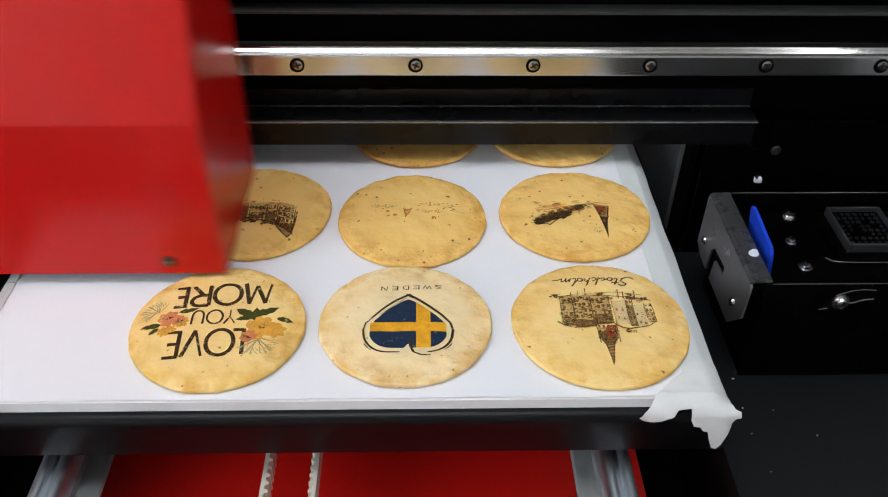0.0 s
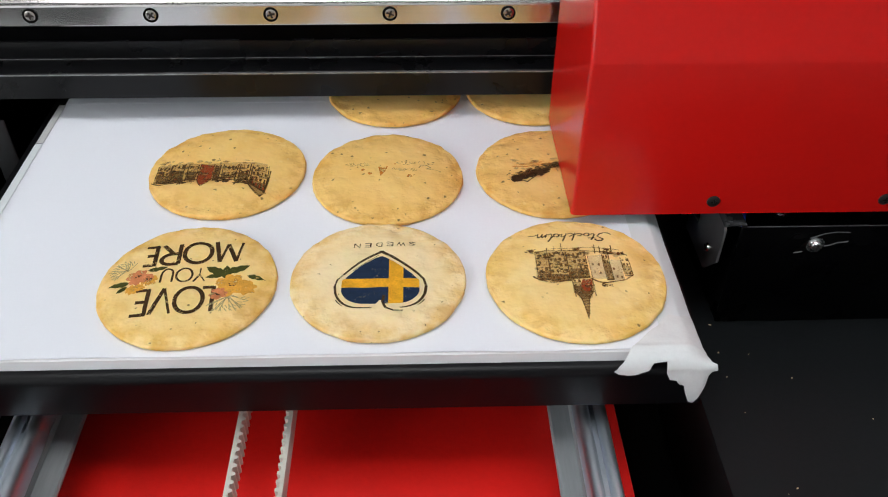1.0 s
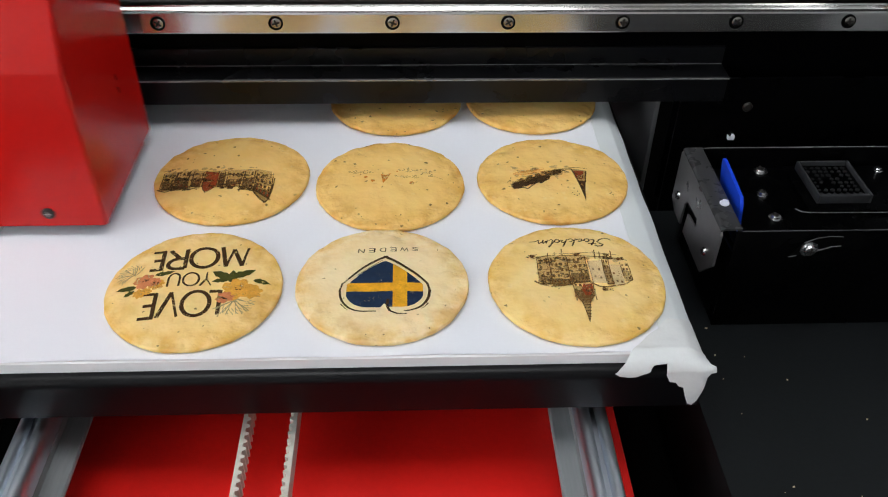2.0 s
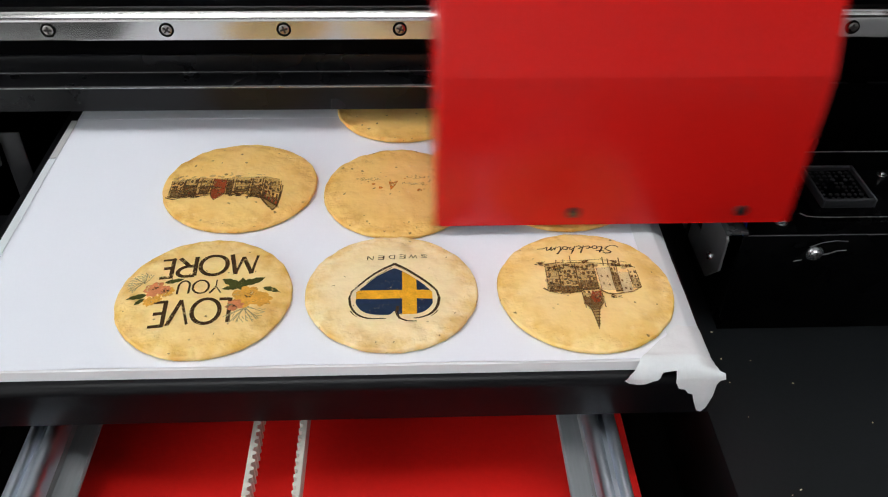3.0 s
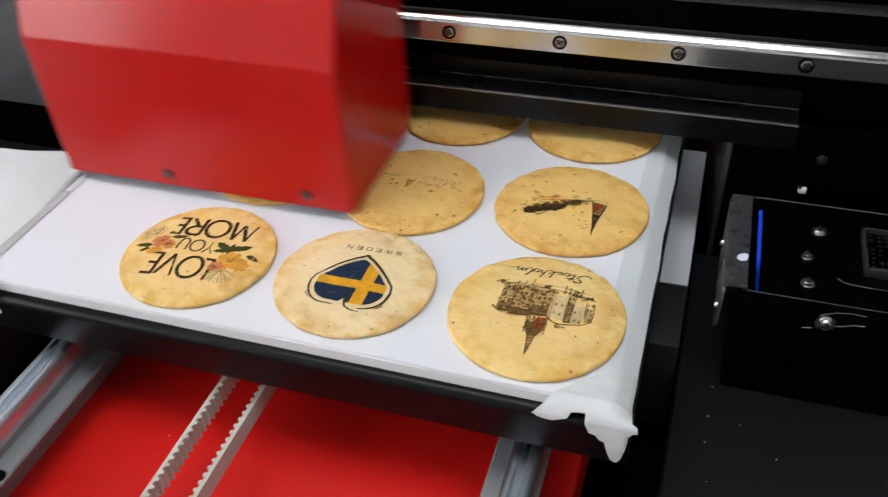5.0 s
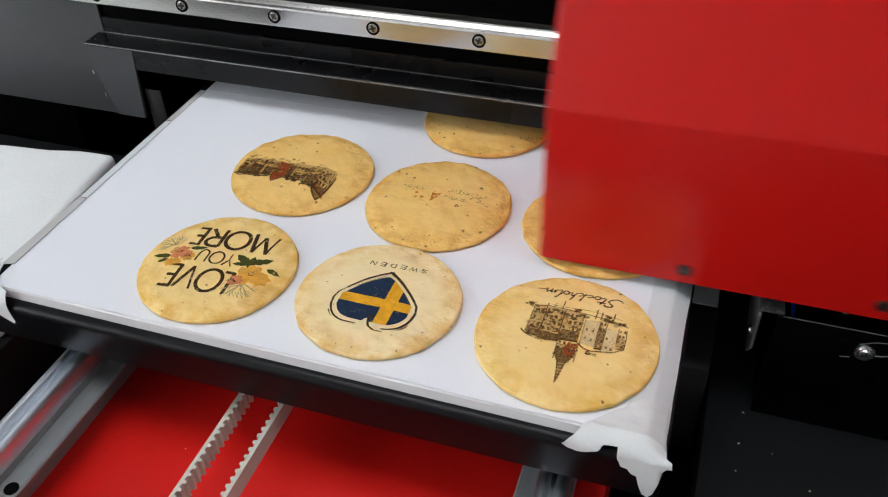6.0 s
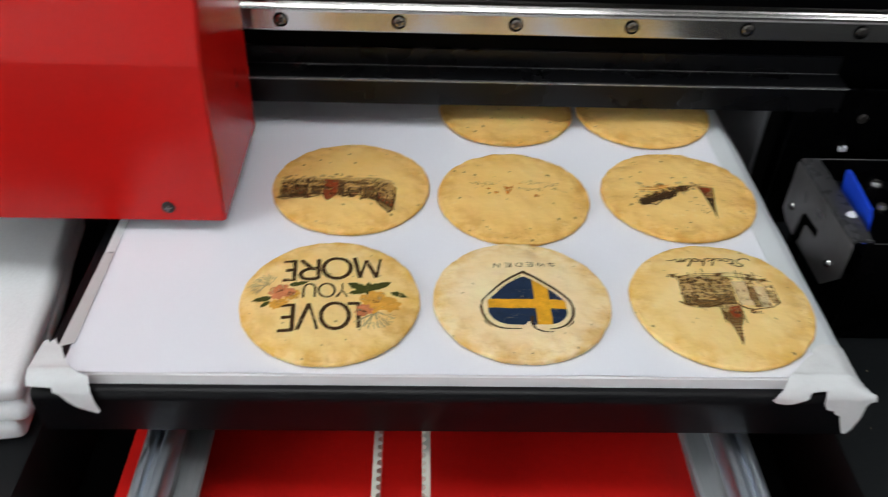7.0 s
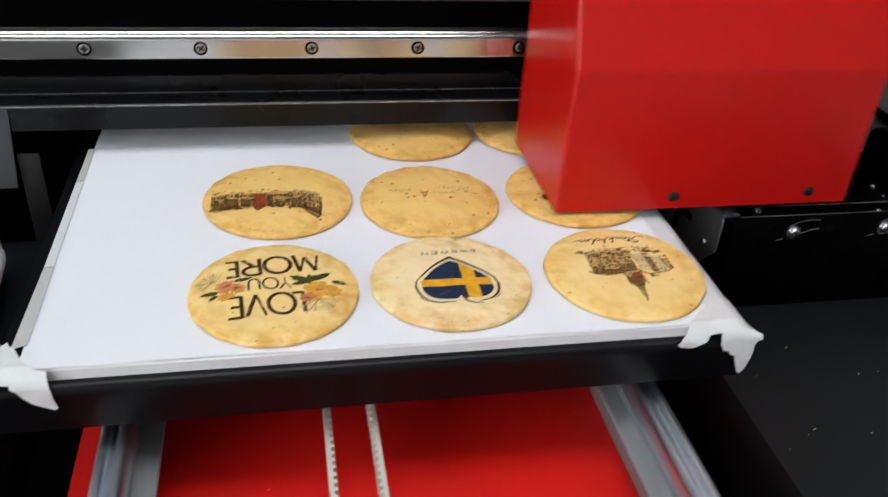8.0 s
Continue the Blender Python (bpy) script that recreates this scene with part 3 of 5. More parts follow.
        sc = add_screw(w, (x, y, 0.0501), 0.0023 * k, 0.0018, "z")
        part("recess", cross_mesh(0.0034 * k, 0.0018), DARK_SCREW, sc)
    # curved adjusting slots with worn rims
    for x, z in ((0.0438, 0.0520), (0.1012, 0.0522)):
        upper = [(x - 0.0086, -0.0002, z - 0.0050), (x - 0.0060, -0.0002, z - 0.0010), (x - 0.0030, -0.0002, z + 0.0036), (x + 0.0030, -0.0002, z + 0.0062), (x + 0.0090, -0.0002, z + 0.0072), (x + 0.0150, -0.0002, z + 0.0068)]
        lower = [(x - 0.0086, -0.0002, z - 0.0054), (x - 0.0050, -0.0002, z - 0.0046), (x + 0.0020, -0.0002, z - 0.0016), (x + 0.0070, -0.0002, z - 0.0010), (x + 0.0110, -0.0002, z + 0.0008), (x + 0.0156, -0.0002, z + 0.0012)]
        # dull black plate stands for the shade within the slot
        bm = bmesh.new()
        vs = [bm.verts.new(p) for p in lower + upper[::-1]]
        f = bm.faces.new(vs)
        r = bmesh.ops.extrude_face_region(bm, geom=[f])
        bmesh.ops.translate(bm, verts=[v for v in r["geom"] if isinstance(v, bmesh.types.BMVert)], vec=(0, 0.0008, 0))
        bmesh.ops.recalc_face_normals(bm, faces=bm.faces[:])
        slot = part("slot", bm, DULL, st, "dark curved adjusting slot", smooth=None)
        wire("slot_edge", upper[2:], 0.00020, GREY, slot, "dull worn slot edge")
        wire("slot_edge", lower[2:], 0.00028, EDGE, slot, "bright worn slot edge")
        wire("slot_edge", lower[:2], 0.00022, EDGE, slot, "bright worn slot edge")
        w = part("washer", cyl(bmesh.new(), (x, -0.0007, z), (0, 1, 0), 0.0043, 0.0008, 28), SCREW, st)
        sc = add_screw(w, (x, -0.0010, z), 0.0031, 0.0024)
        part("recess", cross_mesh(0.0042, 0.0024), DARK_SCREW, sc)
    # cap in its tray, on a stamped step
    part("cap_plate", box(bmesh.new(), 0.0560, 0.1250, 0.0300, 0.0715, 0.0495, 0.0520, 0.001), BLACK, st, "glossy black stamped step")
    wire("worn_edge_glint", [(0.0505, 0.0345, 0.0499), (0.0530, 0.0318, 0.0499), (0.0565, 0.0298, 0.0510), (0.0620, 0.0292, 0.0512), (0.0900, 0.0290, 0.0512), (0.1250, 0.0290, 0.0512)], 0.00022, EDGE, st, "worn step edge with its highlight painted in")
    bm = bmesh.new()
    x0, x1, y0, y1 = 0.0615, 0.0905, 0.0360, 0.0690
    for b in ((x0, x0 + 0.0014, y0, y1), (x1 - 0.0014, x1, y0, y1), (x0 + 0.0014, x1 - 0.0014, y0, y0 + 0.0020), (x0 + 0.0014, x1 - 0.0014, y1 - 0.0014, y1)):
        box(bm, *b, 0.0515, 0.0570, 0.0006)
    cap = part("cap", bm, CAP_RUBBER, st, "dark grey rubber cap rim")
    part("cap_floor", box(bmesh.new(), x0 + 0.0014, x1 - 0.0014, y0 + 0.0020, y1 - 0.0014, 0.0515, 0.0542), BLACK, cap)
    bm = bmesh.new()
    rng = random.Random(31)
    for i in range(7):
        for j in range(8):
            if rng.random() < 0.85:
                cyl(bm, (x0 + 0.0042 + i * 0.0034 + rng.uniform(-0.0003, 0.0003), y0 + 0.0050 + j * 0.0034, 0.0544), (0, 0, 1), rng.uniform(0.0007, 0.0013), 0.0010, 8)
    tagged(part("cap_mesh", bm, BAR, cap, "black perforated cap insert"), kind="stuff")
    for x, y in ((0.107, 0.0655), (0.112, 0.020), (0.125, 0.036), (0.128, 0.050)):
        w = part("washer", cyl(bmesh.new(), (x, y, 0.0524 if y > 0.029 and x < 0.125 else 0.0498), (0, 0, 1), 0.0028, 0.0006, 20), SCREW, st)
        add_screw(w, (x, y, 0.0501 if not (y > 0.029 and x < 0.125) else 0.0526), 0.0020, 0.0018, "z")
    pst = part("post", box(bmesh.new(), 0.128, 0.146, 0.046, 0.072, 0.0495, 0.083, 0.006, 4), BLACK, st, "rounded black post")
    part("nut", cyl(bmesh.new(), (0.137, 0.0445, 0.0745), (0, 1, 0), 0.0040, 0.0030, 6), SCREW, pst, "bright hexagon nut")


capping_station()

# ---------------------------------------------------------------- bed and carriage
def bed_tray():
    bm = bmesh.new()
    prof = [(-0.0565, -0.0056), (-0.0590, -0.0062), (-0.0603, -0.0078), (-0.0606, -0.0100), (-0.0588, -0.0290), (-0.0568, -0.0290), (-0.0580, -0.0110), (-0.0570, -0.0080),
            (0.30, -0.0080), (0.30, -0.0056)]
    extrude_profile(bm, prof, 0, -0.1930, 0.1318)
    for x0, x1 in ((-0.1930, -0.1912), (0.1300, 0.1318)):
        box(bm, x0, x1, -0.0568, 0.2998, -0.0290, -0.0080)
    tray = printer_part("bed_tray", bm, TRAY_PAINT, "black folded sheet-metal bed tray", smooth=40)
    for x in (-0.152, 0.0893):
        part("bearing_block", box(bmesh.new(), x - 0.014, x + 0.014, 0.02, 0.10, -0.039, -0.0080, 0.002), DULL, tray)
    return tray


TRAY = bed_tray()


def carriage():
    bm = bmesh.new()
    W, Y0, Y1, Z0, Z1 = 0.170, 0.0154, 0.1000, 0.0063, 0.170
    CREASE, LEAN, R = 0.0842, 0.34, 0.0022

    # folded cover: a U of front and sides with rounded bends, whose front leans back above a crease
    def u_line(inset):
        a, r = inset, R - inset
        pts = [(a, Y1)]
        for i in range(7):
            th = math.pi + i * math.pi / 12
            pts.append((R + r * math.cos(th), Y0 + R + r * math.sin(th)))
        for i in range(7):
            th = 1.5 * math.pi + i * math.pi / 12
            pts.append((W - R + r * math.cos(th), Y0 + R + r * math.sin(th)))
        pts.append((W - a, Y1))
        return pts

    outer, inner = u_line(0.0), u_line(0.0013)
    loop = outer + inner[::-1]
    n, k = len(loop), len(outer)
    levels = [(Z0, 0.0), (CREASE - 0.0012, 0.0), (CREASE, 0.0002), (CREASE + 0.0012, 0.0006), (Z1, 0.0006 + LEAN * (Z1 - CREASE - 0.0012))]
    rings = [[bm.verts.new((x, y + (back if y < Y1 - 0.01 else 0.0), z)) for x, y in loop] for z, back in levels]
    for lo, hi in zip(rings, rings[1:]):
        for i in range(n):
            bm.faces.new((lo[i], lo[(i + 1) % n], hi[(i + 1) % n], hi[i]))
    for ring in (rings[0], rings[-1]):
        for i in range(k - 1):
            bm.faces.new((ring[i], ring[i + 1], ring[n - 2 - i], ring[n - 1 - i]))
    box(bm, 0.0014, W - 0.0014, Y0 + 0.034, Y1, Z1 - 0.0013, Z1 - 0.0001)
    bmesh.ops.recalc_face_normals(bm, faces=bm.faces[:])
    c = printer_part("carriage", bm, RED, "glossy red sheet-metal print carriage cover with a creased front", smooth=12)
    part("print_head", box(bmesh.new(), 0.020, 0.150, 0.060, 0.0985, 0.0085, 0.12, 0.002), DULL, c, "dark print-head block")
    part("slider_block", box(bmesh.new(), 0.040, 0.130, 0.0990, 0.1110, 0.050, 0.080, 0.002), SATIN, c)
    for x in (0.065, 0.145):
        s = add_screw(c, (x, Y0, 0.0135), 0.0030, 0.0010, mat=DARK_SCREW, label="dark screw")
        part("recess", cross_mesh(0.0030, 0.0010), RAIL_SCREW, s)
    for z in (0.045, 0.052):
        part("side_slot", box(bmesh.new(), W - 0.0004, W + 0.0003, 0.070, 0.0705, z, z + 0.003), DULL, c)
    return c


CARRIAGE = carriage()

# ---------------------------------------------------------------- paper, tape, cloth
BED_THINGS = []


def on_bed(ob):
    BED_THINGS.append((ob, ob.location.copy()))
    return ob


def paper():
    board = part("board", extrude_profile(bmesh.new(), [(0.155, -0.0003), (-0.0546, -0.0003), (-0.0552, -0.0009), (-0.0556, -0.0055), (-0.0540, -0.0055), (0.155, -0.0055)], 0, -0.1820, 0.1232), BOARD, smooth=40)
    on_bed(tagged(board, "thin white foam board lying on the black bed", "board"))
    # a sheet whose front edge curls and wanders a little
    bm = bmesh.new()
    n = 90
    rows_ = []
    for i in range(n + 1):
        x = -0.1818 + (0.1236 + 0.1818) * i / n
        e = -0.0548 + 0.0007 * noise.noise(Vector((x * 22, 1.0, 0))) + 0.0003 * noise.noise(Vector((x * 90, 4.0, 0)))
        curl = 0.0003 + 0.0003 * noise.noise(Vector((x * 30, 9.0, 0)))
        rows_.append([bm.verts.new((x, y, z)) for y, z in ((0.155, 0.0), (e + 0.006, 0.0), (e, curl), (e, curl - 0.0002), (e + 0.006, -0.0002), (0.155, -0.0002))])
    for one, two in zip(rows_, rows_[1:]):
        for i in range(6):
            bm.faces.new((one[i], one[(i + 1) % 6], two[(i + 1) % 6], two[i]))
    bm.faces.new(rows_[0])
    bm.faces.new(rows_[-1][::-1])
    bmesh.ops.recalc_face_normals(bm, faces=bm.faces[:])
    on_bed(tagged(part("paper_sheet", bm, PAPER, smooth=40), "white paper sheet laid over the board", "paper"))
    # a second sheet behind, with its own edge
    bm = bmesh.new()
    box(bm, -0.1815, 0.1236, 0.1385, 0.29, 0.0001, 0.0002)
    box(bm, -0.1815, 0.1236, 0.156, 0.29, -0.0055, 0.0001)
    on_bed(tagged(part("paper_sheet", bm, PAPER), "second white paper sheet overlapping the first", "paper"))


paper()


def torn_strip(name, pts, z, mat, label, thick=0.00022, category="tape"):
    """A flat piece of tape on the bed, from its outline."""
    bm = bmesh.new()
    vs = [bm.verts.new((x, y, z)) for x, y in pts]
    f = bm.faces.new(vs)
    r = bmesh.ops.extrude_face_region(bm, geom=[f])
    bmesh.ops.translate(bm, verts=[v for v in r["geom"] if isinstance(v, bmesh.types.BMVert)], vec=(0, 0, thick))
    bmesh.ops.recalc_face_normals(bm, faces=bm.faces[:])
    ob = tagged(part(name, bm, mat, smooth=None), label, category)
    return on_bed(ob)


def drape(name, outline, label):
    """Torn tape that runs over the front edge and hangs down the tray: the outline is x and the way s along the tape, s = 0 at the edge, s < 0 down."""
    bm = bmesh.new()
    xs = [p[0] for p in outline]
    vs = [bm.verts.new((x, s, 0)) for x, s in outline]
    f = bm.faces.new(vs)
    for step in range(-30, 26):
        bmesh.ops.bisect_plane(bm, geom=bm.verts[:] + bm.edges[:] + bm.faces[:], plane_co=(0, step * 0.001 + 0.0003, 0), plane_no=(0, 1, 0))
    for step in range(30):
        bmesh.ops.bisect_plane(bm, geom=bm.verts[:] + bm.edges[:] + bm.faces[:], plane_co=(min(xs) + step * 0.002 + 0.0004, 0, 0), plane_no=(1, 0, 0))
    for v in bm.verts:
        x, s = v.co.x, v.co.y
        puff = 0.0005 * (noise.noise(Vector((x * 160, s * 160, 1.0))) + 0.6)
        # past the board's side the tape sinks towards the bed
        sink = 0.0050 * min(1.0, max(0.0, (x - 0.1240) / 0.0066))
        if s >= 0:
            v.co = (x, -0.0550 + s, 0.0007 - sink + max(0, puff) + (0.0012 if s < 0.002 else 0) * 0.3)
        else:
            d = -s
            if d < 0.006:
                a = d / 0.006
                v.co = (x, -0.0550 - 0.0062 * math.sin(a * 1.2) , 0.0007 - sink * (1 - a) - 0.0062 * (1 - math.cos(a * 1.25)) + puff * 0.3)
            else:
                v.co = (x, -0.0611 - puff - 0.0010 * math.sin((d - 0.006) * 90), -0.0040 - (d - 0.006))
    r = bmesh.ops.solidify(bm, geom=bm.faces[:], thickness=0.0002)
    bmesh.ops.recalc_face_normals(bm, faces=bm.faces[:])
    return on_bed(tagged(part(name, bm, TAPE, smooth=60), label, "tape"))


def tapes():
    # frosted strip along one long edge: on the paper, then sloping down to the bed
    bm = bmesh.new()
    n = 60
    rows_ = []
    for i in range(n + 1):
        y = -0.050 + 0.250 * i / n
        w = 0.0008 * noise.noise(Vector((y * 40, 2.0, 0)))
        rows_.append([bm.verts.new(p) for p in ((0.1140 - 0.010 * (y < -0.04) * (-0.04 - y), y, 0.0004), (0.1228, y, 0.0005), (0.1245 + w * 0.4, y, -0.0002), (0.1306 + w, y, -0.0052),
                                                (0.1304 + w, y, -0.0054), (0.1242, y, -0.0005), (0.1226, y, 0.0002), (0.1140, y, 0.0002))])
    for one, two in zip(rows_, rows_[1:]):
        for i in range(8):
            bm.faces.new((one[i], one[(i + 1) % 8], two[(i + 1) % 8], two[i]))
    bm.faces.new(rows_[0])
    bm.faces.new(rows_[-1][::-1])
    bmesh.ops.recalc_face_normals(bm, faces=bm.faces[:])
    on_bed(tagged(part("tape_strip", bm, CLEAR, smooth=50), "frosted translucent tape strip along the paper's edge", "tape"))
    # grey strips along the other
    torn_strip("tape_strip", [(-0.1850, 0.0985), (-0.1812, 0.0990), (-0.1812, 0.1370), (-0.1848, 0.1370)], 0.0002, GREYTAPE, "short grey tape strip at the paper's edge")
    torn_strip("tape_strip", [(-0.1852, 0.0165), (-0.1810, 0.0170), (-0.1812, 0.0980), (-0.1850, 0.0975)], 0.0003, CLEAR, "thin frosted tape strip at the paper's edge")
    torn_strip("tape_strip", [(-0.1864, -0.0420), (-0.1806, -0.0400), (-0.1808, 0.0160), (-0.1852, 0.0160)], 0.0004, GREYTAPE, "grey tape strip at the paper's edge")
    # torn corners
    right = [(0.1300, 0.0200), (0.1270, 0.0195), (0.1235, 0.0175), (0.1195, 0.0185), (0.1160, 0.0160), (0.1130, 0.0120), (0.1090, 0.0090), (0.1050, 0.0050), (0.1005, 0.0005), (0.0965, -0.0045),
             (0.0929, -0.0075), (0.0950, -0.0092), (0.0985, -0.0098), (0.1015, -0.0095), (0.1040, -0.0080), (0.1065, -0.0072), (0.1085, -0.0050), (0.1100, -0.0048), (0.1138, -0.0045), (0.1142, -0.0090),
             (0.1159, -0.0124), (0.1185, -0.0128), (0.1200, -0.0150), (0.1222, -0.0160), (0.1235, -0.0205), (0.1255, -0.0255), (0.1276, -0.0268), (0.1292, -0.0240), (0.1305, -0.0170), (0.1312, -0.0105),
             (0.1325, -0.0085), (0.1345, -0.0080), (0.1340, -0.0055), (0.1318, -0.0040), (0.1308, 0.0040)]
    drape("corner_tape", right, "torn white masking tape folded over the bed corner")
    left = [(-0.1925, 0.0150), (-0.1912, 0.0165), (-0.1900, 0.0145), (-0.1885, 0.0170), (-0.1870, 0.0142), (-0.1850, 0.0130), (-0.1830, 0.0090), (-0.1800, 0.0040), (-0.1770, 0.0005), (-0.1735, -0.0010), (-0.1702, -0.0020),
            (-0.1688, -0.0080), (-0.1682, -0.0130), (-0.1672, -0.0162), (-0.1685, -0.0172), (-0.1720, -0.0158), (-0.1760, -0.0135), (-0.1790, -0.0110), (-0.1815, -0.0075), (-0.1840, -0.0055), (-0.1890, -0.0052), (-0.1930, -0.0050), (-0.1936, 0.001)]
    drape("corner_tape", left, "torn white masking tape folded over the bed corner")


tapes()


def towel():
    base = new("folded_towel")
    base.location = (-0.345, -0.003, -0.065)
    base.rotation_euler[2] = radians(7.5)
    tagged(base, "folded white cloth in layers lying on the black side plate", "cloth")
    z = 0.0002
    for k, (dx, dy, h) in enumerate(((-0.006, -0.006, 0.012), (-0.001, 0.004, 0.011), (0.0, 0.0, 0.011))):
        bm = bmesh.new()
        box(bm, -0.13, 0.125 + dx, -0.068, 0.068 + dy, z, z + h, 0.0035, 3)
        for axis, lo, n in (((1, 0, 0), -0.13, 26), ((0, 1, 0), -0.068, 16)):
            for i in range(1, n):
                p = lo + i * 0.01
                bmesh.ops.bisect_plane(bm, geom=bm.verts[:] + bm.edges[:] + bm.faces[:], plane_co=(p if axis[0] else 0, p if axis[1] else 0, 0), plane_no=axis)
        for v in bm.verts:
            up = (v.co.z - z) / h
            w = noise.noise(Vector((v.co.x * 26, v.co.y * 22, k * 3.0)))
            v.co.z += 0.0022 * w * up * (1.0 if k == 2 else 0.2)
            v.co.x += 0.0022 * noise.noise(Vector((v.co.y * 30, k * 5.0, up)))
            v.co.y += 0.0018 * noise.noise(Vector((v.co.x * 30, k * 7.0, up)))
        part("fold", bm, CLOTH, base, smooth=60)
        z += h + 0.0006


towel()

def crumbs():
    rng = random.Random(12)
    bm = bmesh.new()
    for x, y, z in [(0.1646, 0.0102, -0.0622)] + [(rng.uniform(0.155, 0.30), rng.uniform(-0.16, 0.005), -0.0622) for _ in range(16)] + [(rng.uniform(-0.12, 0.06), rng.uniform(-0.17, -0.06), -0.0757) for _ in range(7)]:
        r = rng.uniform(0.00022, 0.0005)
        m = Matrix.Translation((x, y, z)) @ Matrix.Rotation(rng.random() * 3, 4, "Z") @ Matrix.Diagonal((r * rng.uniform(1, 2), r, r * 0.7, 1))
        bmesh.ops.create_icosphere(bm, subdivisions=1, radius=1.0, matrix=m)
    tagged(part("crumbs", bm, DOUGH_PALE), "tiny pale crumbs scattered on the machine", "crumbs", kind="stuff")


crumbs()

# ---------------------------------------------------------------- crackers and their prints
class Cracker:
    def __init__(self, cx, cy, rx, ry, seed, mat, label):
        self.rx, self.ry, self.seed = rx, ry, seed
        me = bmesh.new()
        lay = me.verts.layers.float.new("rim")
        S, rings = 120, [0.0] + [0.05 * k for k in range(1, 17)] + [0.83, 0.86, 0.89, 0.92, 0.945, 0.965, 0.98, 0.99, 1.0]
        rows_ = []
        for r in rings:
            if r == 0:
                v = me.verts.new((0, 0, self.height(0, 0)))
                rows_.append([v])
                continue
            ring = []
            for i in range(S):
                a = math.tau * i / S
                w = self.wobble(a)
                x, y = rx * r * w * math.cos(a), ry * r * w * math.sin(a)
                v = me.verts.new((x, y, self.height(x, y)))
                v[lay] = max(0.0, (r - 0.55) / 0.45) ** 1.5
                ring.append(v)
            rows_.append(ring)
        for r, z in ((1.010, 0.0018), (1.013, 0.0011), (1.004, 0.0004), (0.975, 0.00005)):
            ring = []
            for i in range(S):
                a = math.tau * i / S
                w = self.wobble(a)
                v = me.verts.new((rx * r * w * math.cos(a), ry * r * w * math.sin(a), z))
                v[lay] = 1.0
                ring.append(v)
            rows_.append(ring)
        for i in range(S):
            me.faces.new((rows_[0][0], rows_[1][i], rows_[1][(i + 1) % S]))
        for one, two in zip(rows_[1:], rows_[2:]):
            for i in range(S):
                me.faces.new((one[i], two[i], two[(i + 1) % S], one[(i + 1) % S]))
        me.faces.new(rows_[-1][::-1])
        bmesh.ops.recalc_face_normals(me, faces=me.faces[:])
        self.ob = part("cracker", me, mat, None, "", (cx, cy, 0.0003 if cy < 0.12 else 0.0005), smooth=75)
        tagged(self.ob, label, "cracker", group="crackers on the bed")
        on_bed(self.ob)

    def wobble(self, a):
        s = self.seed
        return 1 + 0.012 * noise.noise(Vector((math.cos(a) * 1.3 + s, math.sin(a) * 1.3, s))) + 0.011 * noise.noise(Vector((math.cos(a) * 6 + s, math.sin(a) * 7, 3 + s)))

    def height(self, x, y):
        r = min(1.0, math.hypot(x / self.rx, y / self.ry))
        s = self.seed
        n1 = noise.noise(Vector((x * 60 + s, y * 60, s)))
        n2 = noise.noise(Vector((x * 190 + s, y * 190, s + 4)))
        n3 = noise.noise(Vector((x * 115 + s, y * 115, s + 9)))
        flat = 1 - r ** 8
        ripple = 0.0005 * n1 + 0.00034 * n3 + (0.00012 + 0.0034 * max(0, r - 0.62)) * n2
        return 0.0026 + 0.0021 * (1 - r ** 4) + ripple * (0.5 + 0.5 * flat)


